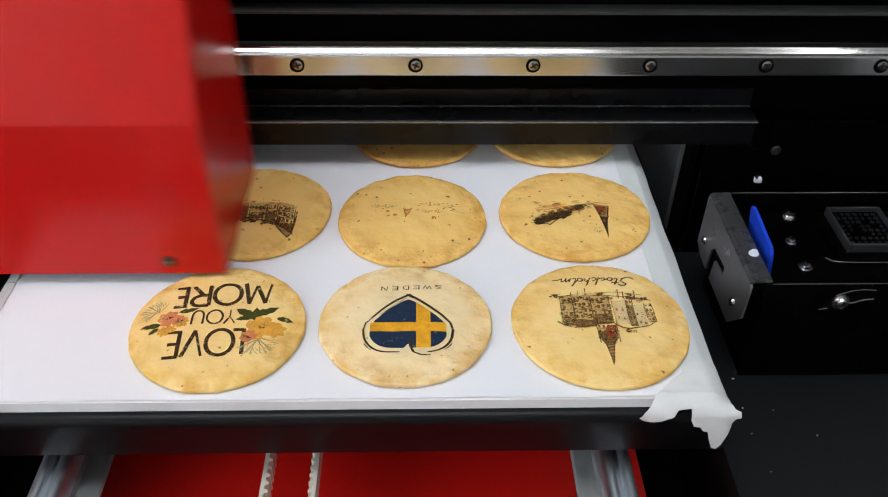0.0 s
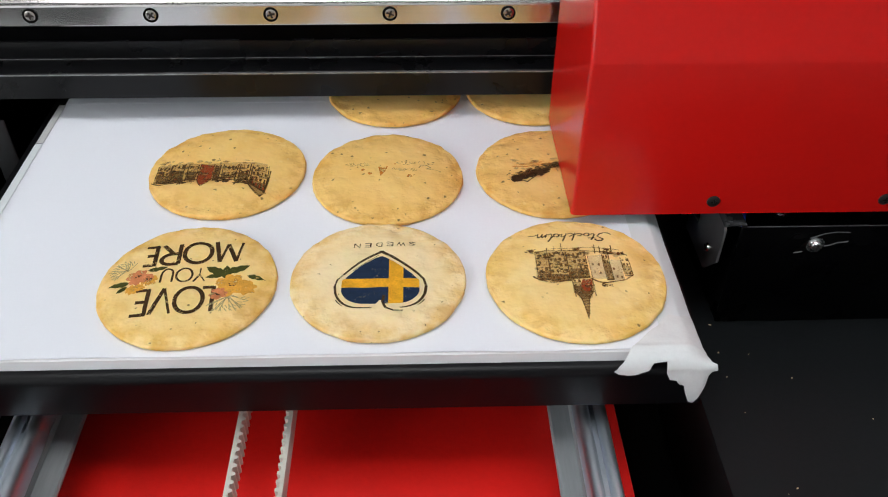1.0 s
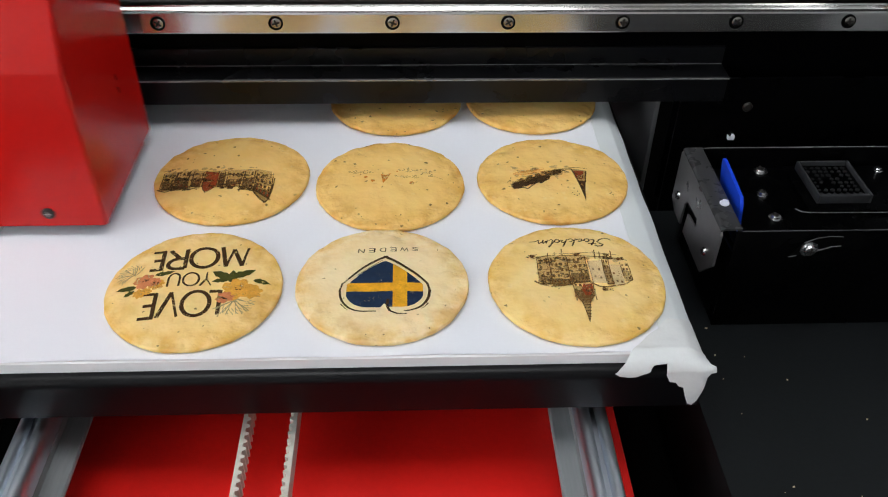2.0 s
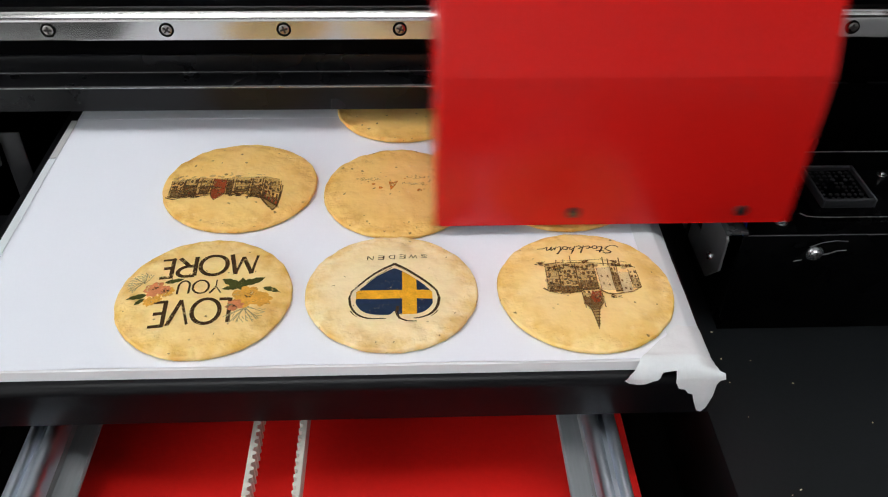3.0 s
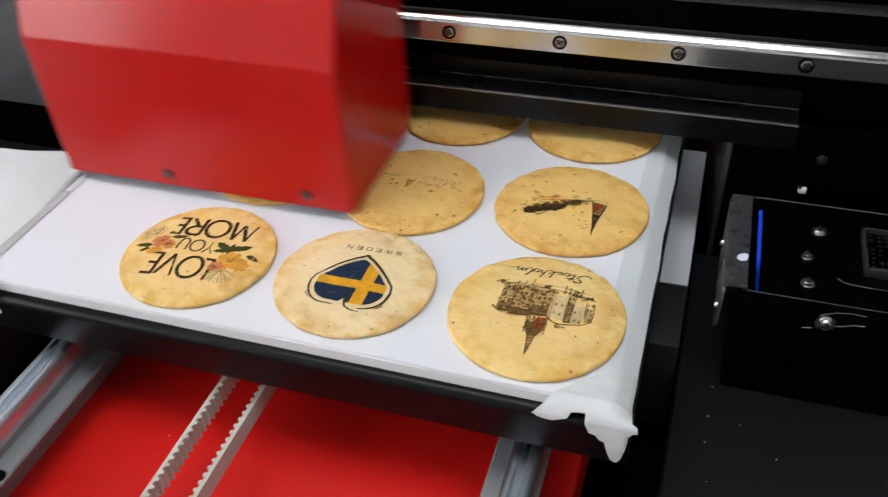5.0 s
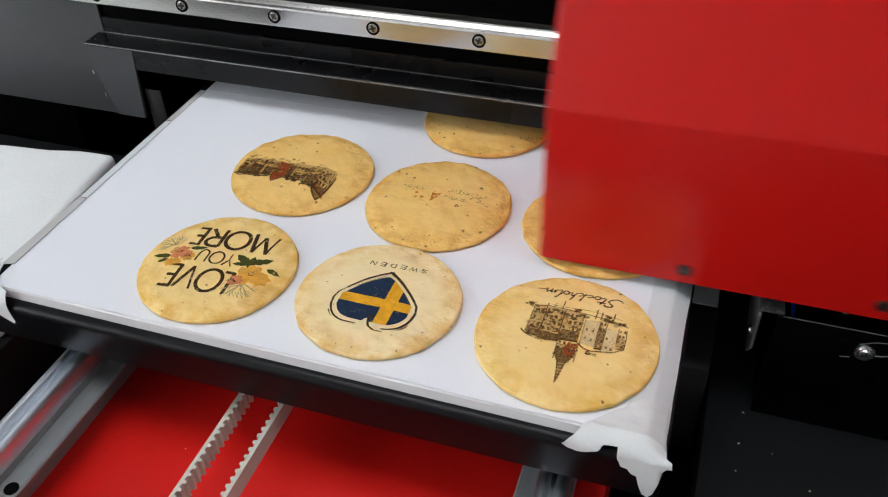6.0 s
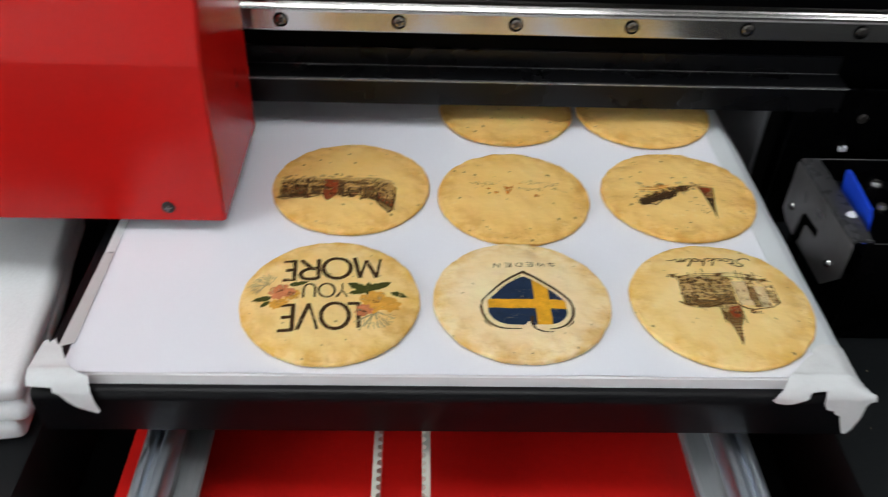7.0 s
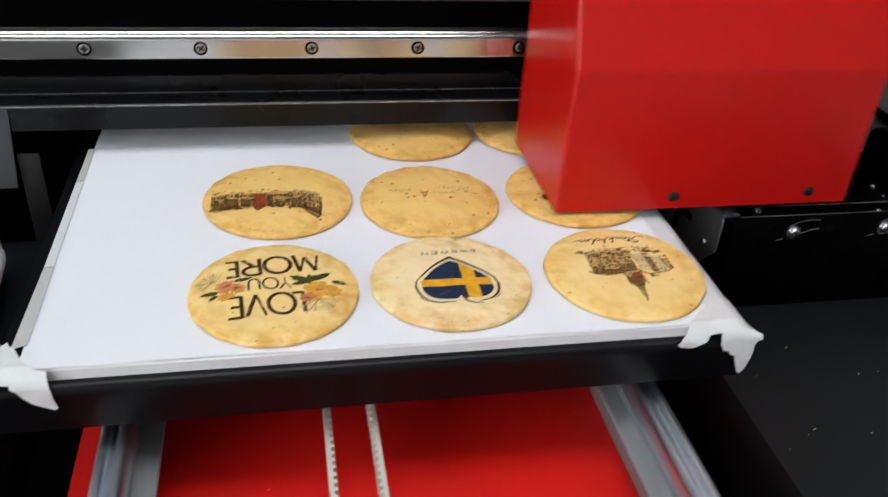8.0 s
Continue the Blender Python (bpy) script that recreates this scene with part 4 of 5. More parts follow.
class Ink:
    """Flat printed shapes that follow a cracker's top; millimetres from its centre."""

    def __init__(self, cracker, lift=0.00016):
        self.c, self.bm, self.lift = cracker, bmesh.new(), lift

    def poly(self, pts):
        vs = [self.bm.verts.new((x / 1000, y / 1000, 0)) for x, y in pts]
        try:
            self.bm.faces.new(vs)
        except ValueError:
            pass
        return self

    def seg(self, p, q, w=0.4):
        dx, dy = q[0] - p[0], q[1] - p[1]
        n = math.hypot(dx, dy) or 1
        ox, oy = -dy / n * w / 2, dx / n * w / 2
        return self.poly([(p[0] + ox, p[1] + oy), (p[0] - ox, p[1] - oy), (q[0] - ox, q[1] - oy), (q[0] + ox, q[1] + oy)])

    def path(self, pts, w=0.4, w_end=None):
        for i, (p, q) in enumerate(zip(pts, pts[1:])):
            k = i / max(1, len(pts) - 2)
            wk = w + ((w_end if w_end is not None else w) - w) * k
            if len(pts) > 6 and i < len(pts) - 2:
                n = math.hypot(q[0] - p[0], q[1] - p[1]) or 1
                q = (q[0] + (q[0] - p[0]) / n * wk * 0.22, q[1] + (q[1] - p[1]) / n * wk * 0.22)
            self.seg(p, q, wk)
        return self

    def rect(self, x0, y0, x1, y1):
        return self.poly([(x0, y0), (x1, y0), (x1, y1), (x0, y1)])

    def blob(self, x, y, rx, ry, turn=0, n=12, rough=0.0, rng=None):
        pts = []
        for i in range(n):
            a = math.tau * i / n
            k = 1 + (rough * (rng.random() - 0.5) if rng else 0)
            u, v = rx * k * math.cos(a), ry * k * math.sin(a)
            ct, sn = math.cos(radians(turn)), math.sin(radians(turn))
            pts.append((x + u * ct - v * sn, y + u * sn + v * ct))
        return self.poly(pts)

    def text(self, word, cx, cy, w, h, turn=180, shear=0.0, bold=0.0):
        cu = bpy.data.curves.new("lettering", "FONT")
        cu.body, cu.align_x, cu.align_y, cu.shear, cu.offset = word, "CENTER", "CENTER", shear, bold
        cu.resolution_u = 4
        tmp = new("lettering_tmp", cu)
        me = bpy.data.meshes.new_from_object(tmp.evaluated_get(bpy.context.evaluated_depsgraph_get()))
        bpy.data.objects.remove(tmp)
        xs = [v.co.x for v in me.vertices]
        ys = [v.co.y for v in me.vertices]
        mx, my, sx, sy = (min(xs) + max(xs)) / 2, (min(ys) + max(ys)) / 2, w / (max(xs) - min(xs)), h / (max(ys) - min(ys))
        ct, sn = math.cos(radians(turn)), math.sin(radians(turn))
        made = []
        for v in me.vertices:
            u, t = (v.co.x - mx) * sx, (v.co.y - my) * sy
            made.append(self.bm.verts.new(((cx + u * ct - t * sn) / 1000, (cy + u * sn + t * ct) / 1000, 0)))
        for f in me.polygons:
            try:
                self.bm.faces.new([made[i] for i in f.vertices])
            except ValueError:
                pass
        return self

    def strokes(self, word, cx, cy, w, h, turn, width, cells):
        """Hand-drawn capitals: each letter takes a stretch of the word's length."""
        ring = [(0.5 + 0.5 * math.cos(a), 0.5 + 0.5 * math.sin(a)) for a in [math.tau * i / 28 for i in range(29)]]
        bowl = [(0.0, 1.0)] + [(0.45 + 0.5 * math.cos(a), 0.74 + 0.26 * math.sin(a)) for a in [math.pi / 2 - math.pi * i / 10 for i in range(11)]] + [(0.0, 0.48)]
        cup = [(0.0, 1.0), (0.0, 0.4)] + [(0.5 - 0.5 * math.cos(a), 0.4 - 0.4 * math.sin(a)) for a in [math.pi * i / 10 for i in range(11)]] + [(1.0, 1.0)]
        shapes = {"M": [[(0.0, 0.0), (0.18, 1.0)], [(0.18, 1.0), (0.55, 0.12)], [(0.55, 0.12), (0.80, 1.0)], [(0.80, 1.0), (1.0, 0.0)]], "O": [ring],
                  "R": [[(0.0, 0.0), (0.0, 1.0)], bowl, [(0.35, 0.48), (0.95, 0.0)]], "E": [[(0.1, 0.0), (0.1, 1.0)], [(0.0, 0.97), (1.0, 0.97)], [(0.1, 0.5), (0.8, 0.5)], [(0.0, 0.03), (1.0, 0.03)]],
                  "L": [[(0.0, 0.0), (0.0, 1.0)], [(0.0, 0.03), (1.0, 0.03)]], "V": [[(0.0, 1.0), (0.45, 0.0)], [(0.45, 0.0), (1.0, 1.0)]],
                  "Y": [[(0.0, 1.0), (0.5, 0.5)], [(1.0, 1.0), (0.5, 0.5)], [(0.5, 0.5), (0.5, 0.0)]], "U": [cup]}
        ct, sn = math.cos(radians(turn)), math.sin(radians(turn))
        for ch, (a, b) in zip(word, cells):
            for j, line in enumerate(shapes[ch]):
                pts = []
                for u, v in line:
                    px, py = (a + (b - a) * u - 0.5) * w, (v - 0.5) * h
                    pts.append((cx + px * ct - py * sn, cy + px * sn + py * ct))
                thick = width * (0.62 if ch in "MVY" and j % 2 == 0 else 1.0)
                self.path(pts, thick)
        return self

    def done(self, name, mat, label=""):
        bm = self.bm
        bmesh.ops.remove_doubles(bm, verts=bm.verts[:], dist=2e-6)
        bmesh.ops.triangulate(bm, faces=bm.faces[:])
        for _ in range(3):
            long = [e for e in bm.edges if e.calc_length() > 0.003]
            if not long:
                break
            bmesh.ops.subdivide_edges(bm, edges=long, cuts=1)
            bmesh.ops.triangulate(bm, faces=bm.faces[:])
        for v in bm.verts:
            v.co.z = self.c.height(v.co.x, v.co.y) + self.lift
        for f in bm.faces:
            f.normal_update()
            if f.normal.z < 0:
                f.normal_flip()
        return part(name, bm, mat, self.c.ob, label, smooth=None)


def love_cracker(c):
    t = Ink(c)
    t.strokes("MORE", -0.5, 16.8, 42, 13.6, 184, 1.9, ((0.0, 0.27), (0.31, 0.59), (0.64, 0.83), (0.87, 1.0)))
    t.strokes("YOU", -2.0, 2.3, 18.5, 8.4, 183, 0.95, ((0.0, 0.26), (0.30, 0.66), (0.74, 1.0)))
    t.strokes("LOVE", -3.6, -13.2, 32.5, 15.0, 184, 1.8, ((0.0, 0.14), (0.12, 0.47), (0.51, 0.76), (0.80, 1.0)))
    tagged(t.done("lettering", INK_DARK, "dark brown printed words"), kind="stuff")
    rng = random.Random(2)
    pet = Ink(c, 0.00022)
    for cx, cy, r in ((19, -4.0, 6.6), (25.5, -5.5, 4.2), (-15.8, -0.5, 3.4), (-21.8, -6.4, 2.8), (-19.0, -5.0, 2.2)):
        for k in range(7):
            a = k * 51 + rng.random() * 20
            pet.blob(cx + r * 0.55 * math.cos(radians(a)), cy + r * 0.55 * math.sin(radians(a)), r * 0.55, r * 0.36, a, 9, 0.3, rng)
    tagged(pet.done("yellow_petals", INK_PETAL, "yellow printed petals"), kind="stuff")
    pk = Ink(c, 0.00028)
    for cx, cy, r in ((-21.0, 1.4, 5.0), (-16.5, 1.0, 2.6), (14.6, -9.4, 4.0)):
        for k in range(8):
            a = k * 45 + rng.random() * 20
            pk.blob(cx + r * 0.5 * math.cos(radians(a)), cy + r * 0.5 * math.sin(radians(a)), r * 0.5, r * 0.34, a, 8, 0.3, rng)
    tagged(pk.done("pink_petals", INK_PINK, "pink printed petals"), kind="stuff")
    lf = Ink(c, 0.00019)
    for x, y, l, w, a in ((11.5, 4.6, 9, 5.0, 150), (20, 5.8, 10, 4.6, 25), (28.4, 0.8, 7, 3.0, -15), (11.5, 1.6, 7, 3.0, 190), (16, 3.6, 8, 4.6, 95), (-27.6, -3.2, 8, 3.4, 200), (-14, 6.4, 8, 3.0, 15), (-26, -6.0, 5, 2.4, 230)):
        ca, sa = math.cos(radians(a)), math.sin(radians(a))
        lf.poly([(x + u * l * ca - v * w * sa, y + u * l * sa + v * w * ca) for u, v in
                 ((-0.5, 0.0), (-0.3, -0.36), (-0.05, -0.5), (0.1, -0.38), (0.26, -0.42), (0.6, 0.0), (0.22, 0.4), (0.05, 0.34), (-0.1, 0.5), (-0.34, 0.34))])
    tagged(lf.done("leaves", INK_GREEN, "dark green printed leaves"), kind="stuff")
    tw = Ink(c, 0.00018)
    for cx, cy, a0, a1, l in ((19, -11, -150, -10, 9), (-27, 6, 70, 230, 7)):
        for k in range(11):
            a = radians(a0 + (a1 - a0) * k / 10)
            e = (cx + l * math.cos(a), cy + l * math.sin(a))
            e = (e[0] + rng.uniform(-1.8, 1.8), e[1] + rng.uniform(-1.8, 1.8))
            tw.seg((cx + rng.uniform(-1, 1), cy + rng.uniform(-1, 1)), e, 0.35)
            for s in (0.6, 0.8):
                m = (cx + l * s * math.cos(a), cy + l * s * math.sin(a))
                tw.seg(m, (m[0] + 2 * math.cos(a + 0.7), m[1] + 2 * math.sin(a + 0.7)), 0.3)
    tagged(tw.done("sprig_print", INK_GREY, "pale grey-green printed sprigs"), kind="stuff")
    eye = Ink(c, 0.00034)
    for x, y in ((19.5, -4), (14.5, -9.5), (-21, 1.4), (-16, 0)):
        for k in range(5):
            eye.blob(x + rng.uniform(-1.2, 1.2), y + rng.uniform(-0.8, 0.8), 0.5, 0.35, 0, 6)
    tagged(eye.done("flower_centres", INK_DARK, "dark flower centres"), kind="stuff")


def heart_cracker(c):
    tx, ty = 1.2, 13.6

    def upper(x):
        u = abs(x - tx) / 19.2
        return ty - 18.5 * u ** 1.32 if u < 1 else ty - 18.5 - 3

    def lower(x):
        u = (x - tx) / 19.2
        v = max(0.0, (abs(u) - 0.35) / 0.65)
        return ty - 21.0 - 12.5 * math.sqrt(max(0.0, 1 - v ** 2.4)) + 3.2 * max(0.0, 1 - abs(u) / 0.11) ** 1.5

    def field(ink, x0, x1, y0, y1, n=26, k=0.885):
        for i in range(n):
            a, b = x0 + (x1 - x0) * i / n, x0 + (x1 - x0) * (i + 1) / n
            col = []
            for x in (a, b):
                xx = tx + (x - tx) / k
                mid = ty - 19
                col.append((max(y0, mid + (lower(xx) - mid) * k), min(y1, mid + (upper(xx) - mid) * k)))
            if col[0][1] > col[0][0] and col[1][1] > col[1][0]:
                ink.poly([(a, col[0][0]), (b, col[1][0]), (b, col[1][1]), (a, col[0][1])])
    bx0, bx1, by0, by1 = 4.6, 10.8, -8.6, -3.2
    for xr in ((tx - 16.4, bx0), (bx1, tx + 16.4)):
        for yr in ((-40, by0), (by1, 40)):
            blue = Ink(c)
            field(blue, *xr, *yr)
            blue.done("flag_field", INK_NAVY, "navy blue printed flag field")
    cross = Ink(c, 0.0002)
    field(cross, bx0, bx1, -40, 40, 8)
    field(cross, tx - 16.4, bx0, by0, by1)
    field(cross, bx1, tx + 16.4, by0, by1)
    cross.done("flag_cross", INK_YELLOW, "yellow printed flag cross")
    line = Ink(c, 0.00024)
    rng = random.Random(4)
    for side, w in ((-1, 1.15), (1, 1.45)):
        pts = [(tx, ty + 1.2)]
        for i in range(1, 22):
            x = tx + side * 19.2 * i / 21
            pts.append((x, upper(x) + 0.4))
        line.path(pts, w * 1.1, w * 0.7)
        low = []
        for i in range(22):
            x = tx + side * 19.2 * (1 - (i / 21) ** 1.2 * 0.93)
            low.append((x, lower(x) - 0.6))
        line.path([pts[-1]] + low[:15 if side > 0 else 20], w * 0.9, 0.5)
        line.path([(x + side * 1.0, y - 0.6) for x, y in low[3:8]], 0.5, 0.2)
    line.path([(tx + 1.6, ty - 27), (tx + 1.0, ty - 31), (tx + 2.4, ty - 34.2), (tx + 5.5, ty - 35.8), (tx + 9.5, ty - 35.6)], 1.3, 0.5)
    line.path([(tx - 1.2, ty - 1.5), (tx - 6, ty - 6.0), (tx - 12, ty - 12)], 0.25)
    tagged(line.done("heart_outline", INK_DARK, "dark brush-stroke heart outline"), kind="stuff")
    t = Ink(c)
    for i, ch in enumerate("NEDEWS"):
        t.text(ch, -9.8 + i * 4.85, 18.6 + 0.34 * i + 0.12 * abs(i - 2.5), 2.9 if ch != "W" else 4.0, 2.9, 176)
    tagged(t.done("lettering", INK_DARK, "small dark printed word"), kind="stuff")


def facade(ln, wash, rng, x0, x1, top, bottom, rows_n, cols_n, gable=0.0, shade=0.0, lean=0.0, pen=0.34):
    """A sketched house front that hangs from top to bottom: outline, storeys, windows, a gable and a shaded stretch."""
    def at(u, v):
        return (x0 + (x1 - x0) * u + rng.uniform(-0.22, 0.22), top + (bottom - top) * v + lean * u * v + rng.uniform(-0.25, 0.25))
    ln.path([at(0, 0), at(0, 0.5), at(0, 1)], pen * 1.2)
    ln.path([at(1, 0), at(1, 0.5), at(1, 1)], pen * 1.2)
    if gable:
        ln.path([at(0, 1), at(0.3, 1 + gable * 0.7), at(0.5, 1 + gable), at(0.75, 1 + gable * 0.55), at(1, 1)], pen * 1.6)
    ln.path([at(-0.05, 1), at(0.5, 1), at(1.05, 1)], pen * 1.9)
    for r in range(rows_n):
        v = (r + 0.5) / rows_n
        if rng.random() < 0.7:
            ln.path([at(0, v + 0.42 / rows_n), at(0.5, v + 0.42 / rows_n), at(1, v + 0.42 / rows_n)], pen * 0.7)
        for k in range(cols_n):
            u = (k + 0.5) / cols_n
            w, h = 0.24 / cols_n, 0.26 / rows_n
            if rng.random() < 0.85:
                ln.poly([at(u - w, v - h), at(u + w, v - h), at(u + w, v + h), at(u - w, v + h)])
            else:
                ln.path([at(u - w, v - h), at(u + w, v - h), at(u + w, v + h), at(u - w, v + h)], pen * 0.7)
    if shade:
        wash.poly([at(0.02, 1 - shade), at(0.98, 1 - shade * rng.uniform(0.7, 1.1)), at(0.98, 1.02), at(0.02, 1.02)])


def smudges(ink, rng, x0, x1, y0, y1, count, size=1.0):
    for _ in range(count):
        ink.blob(rng.uniform(x0, x1), rng.uniform(y0, y1), size * rng.uniform(0.3, 1.0), size * rng.uniform(0.2, 0.6), rng.uniform(-25, 25), 7, 0.6, rng)


def script(ink, x, y, size, slope, turn_lines):
    """Joined handwriting seen upside down: strokes in letter space, run towards -x."""
    for line, w in turn_lines:
        ink.path([(x - (u + 0.22 * v) * size, y + slope * u * size - v * size * 1.06) for u, v in line], w * 1.35, w)


def loop_o(u, v, r):
    return [(u + r * math.cos(a), v + r * 0.95 * math.sin(a)) for a in [math.pi / 2 + math.tau * i / 14 for i in range(15)]]


def town_cracker(c):
    rng = random.Random(8)
    ln, wash, veil, pale = Ink(c, 0.00026), Ink(c, 0.00020), Ink(c, 0.00014), Ink(c, 0.00017)
    # long palace front with three parts
    veil.poly([(-16.5, 14.5), (5.5, 14.0), (5.0, -3.2), (-10, -5.6), (-17.6, -3.2)])
    facade(ln, wash, rng, -16.6, -11.4, 12.6, -4.0, 4, 2, 0.0, 0.28)
    facade(ln, wash, rng, -11.2, -3.2, 14.0, -5.0, 5, 4, 0.0, 0.22)
    facade(ln, wash, rng, -3.0, 5.2, 13.2, -3.4, 4, 4, 0.0, 0.34)
    # bare white house, then a loose block beside it
    pale.poly([(6.0, 10.5), (12.4, 11.0), (12.6, -4.6), (6.2, -4.2)])
    pale.poly([(15.0, 8.0), (20.5, 8.0), (20.0, -4.6), (15.2, -6.0)])
    for x, y in ((7.6, 4.5), (10.2, 4.2), (7.8, -0.4), (10.4, -0.8), (17.0, -3.2), (19.0, -3.6), (16.4, 2.0)):
        ln.rect(x - 0.45, y - 0.75, x + 0.45, y + 0.75)
    ln.path([(6.0, 10.5), (6.1, 3.0), (6.2, -4.2)], 0.4)
    facade(ln, wash, rng, 12.4, 15.2, 11.5, -5.2, 5, 2, 0.0, 0.85)
    facade(ln, veil, rng, 20.4, 24.0, 9.5, -2.4, 4, 2, 0.0, 0.7)
    # roofs, chimneys and trees along the far side
    ln.path([(-16.8, 13.4), (-11, 14.8), (-3, 14.4), (5.4, 13.8), (14, 13.2), (24, 11.4)], 0.55, 0.4)
    ln.path([(-10, 16.0), (-2, 15.6), (6, 16.2), (16, 15.4), (21, 14.6)], 0.3, 0.25)
    for x, a, b in ((-4.8, 14, 19.4), (-8.2, 14, 17.2), (-11.4, 14, 16.5), (9.8, 12, 18.0), (12.0, 12, 17.0), (17.2, 12, 17.6)):
        ln.seg((x, a), (x + 0.3, b), 0.5)
    for x, y, r in ((-17.4, 14.6, 1.5), (15.2, 13.4, 1.8), (21.4, 12.4, 1.3), (-20.5, 13.8, 0.5), (2.0, 14.8, 1.2)):
        smudges(ln, rng, x - r, x + r, y - r * 0.7, y + r * 0.7, 9, r * 0.7)
        smudges(wash, rng, x - r, x + r, y - r, y + r, 6, r)
    smudges(wash, rng, -16, 5, 9, 14, 26, 1.5)
    smudges(wash, rng, -16, 5, -4, 9, 46, 1.3)
    smudges(ln, rng, -16, 24, -3, 14, 46, 0.6)
    smudges(veil, rng, -17, 24, -4, 14, 36, 2.0)
    # quay line with boats
    ln.path([(-19.2, -2.2), (-16.4, -4.4), (-10.4, -6.0), (-6, -5.2), (-1, -4.0), (5.0, -3.6)], 0.85, 0.7)
    ln.path([(5.0, -3.8), (8.4, -6.4), (11.4, -7.2), (16, -6.2), (20.4, -5.0), (24.0, -2.0)], 0.8, 0.6)
    smudges(ln, rng, 10.0, 13.4, -9.2, -7.4, 9, 1.1)
    ln.path([(9.4, -8.2), (11.6, -9.4), (14, -8.2)], 0.5, 0.3)
    # tower and spire
    facade(ln, wash, rng, -2.8, 5.8, -4.0, -12.6, 3, 4, 0.0, 0.5)
    wash.poly([(-1.6, -12.6), (4.6, -12.8), (2.8, -18), (1.0, -27.4), (-0.2, -18)])
    ln.path([(-2.4, -12.4), (-0.6, -15.4), (0.2, -20), (0.9, -27.6)], 0.6, 0.35)
    ln.path([(5.2, -12.6), (3.0, -15.6), (2.2, -20), (1.0, -27.6)], 0.6, 0.35)
    for k in range(8):
        y, w = -13.4 - k * 1.6, 2.4 * (1 - k / 9)
        ln.seg((1.2 - w, y), (1.4 + w, y + rng.uniform(-0.4, 0.4)), 0.5)
    for x in (-2.2, 6.2):
        ln.seg((x, -8), (x - 0.3, -15.2), 0.45)
    veil.poly([(-3.0, -6), (6.4, -6), (4.2, -16), (-1.2, -16)])
    tagged(veil.done("town_tint", INK_VEIL, "faint brown ink tint"), kind="stuff")
    tagged(pale.done("bare_wall", INK_PALE, "pale unprinted house walls"), kind="stuff")
    tagged(wash.done("town_wash", INK_WASH, "brown ink washes"), kind="stuff")
    tagged(ln.done("town_drawing", INK_BROWN, "brown sketched town skyline"), kind="stuff")
    red = Ink(c, 0.0003)
    red.poly([(1.8, -4.6), (5.6, -4.8), (5.2, -10.8), (3.6, -12.4), (1.6, -11.8), (0.6, -8)])
    red.done("red_tower", INK_RED, "rust red printed tower")
    t = Ink(c)
    script(t, 18.2, 27.2, 1.02, -0.02, (
        ([(5.6, 4.4), (4.4, 5.4), (2.4, 5.0), (1.9, 3.8), (3.4, 2.8), (4.6, 1.8), (3.8, 0.4), (1.8, -0.2), (-0.4, 0.4), (-1.4, 1.2)], 0.62),
        ([(7.2, 5.0), (6.4, 2.5), (6.0, 0.6), (6.6, 0.1), (7.8, 0.9)], 0.55), ([(5.0, 3.4), (8.8, 3.7)], 0.4), (loop_o(9.5, 1.1, 1.2), 0.5),
        ([(10.4, 1.6), (11.4, 1.4)], 0.35), ([(13.4, 2.0), (12.4, 2.3), (11.5, 1.2), (12.0, 0.2), (13.6, 0.5), (14.6, 1.2)], 0.5),
        ([(15.8, 5.2), (15.2, 2.6), (14.7, 0.0)], 0.55), ([(17.2, 2.2), (15.2, 1.3), (16.8, 0.0), (18.2, 0.5)], 0.45),
        ([(19.9, 5.2), (19.2, 2.4), (18.6, 0.0)], 0.55), ([(18.9, 1.2), (20.2, 2.3), (20.9, 1.8), (20.5, 0.2), (21.6, 0.4)], 0.45), (loop_o(23.0, 1.1, 1.2), 0.5),
        ([(24.0, 1.2), (26.4, 4.6), (26.2, 5.2), (25.4, 3.6), (25.0, 0.6), (25.6, 0.0), (26.8, 0.6)], 0.45),
        ([(27.2, 0.0), (27.8, 2.1), (27.8, 0.6), (29.2, 2.2), (29.6, 1.6), (29.3, 0.0), (29.8, 1.3), (31.2, 2.2), (31.5, 1.4), (31.3, 0.1), (33.0, 0.9), (35.6, 0.7)], 0.48)))
    tagged(t.done("lettering", INK_DARK, "dark handwritten printed word"), kind="stuff")


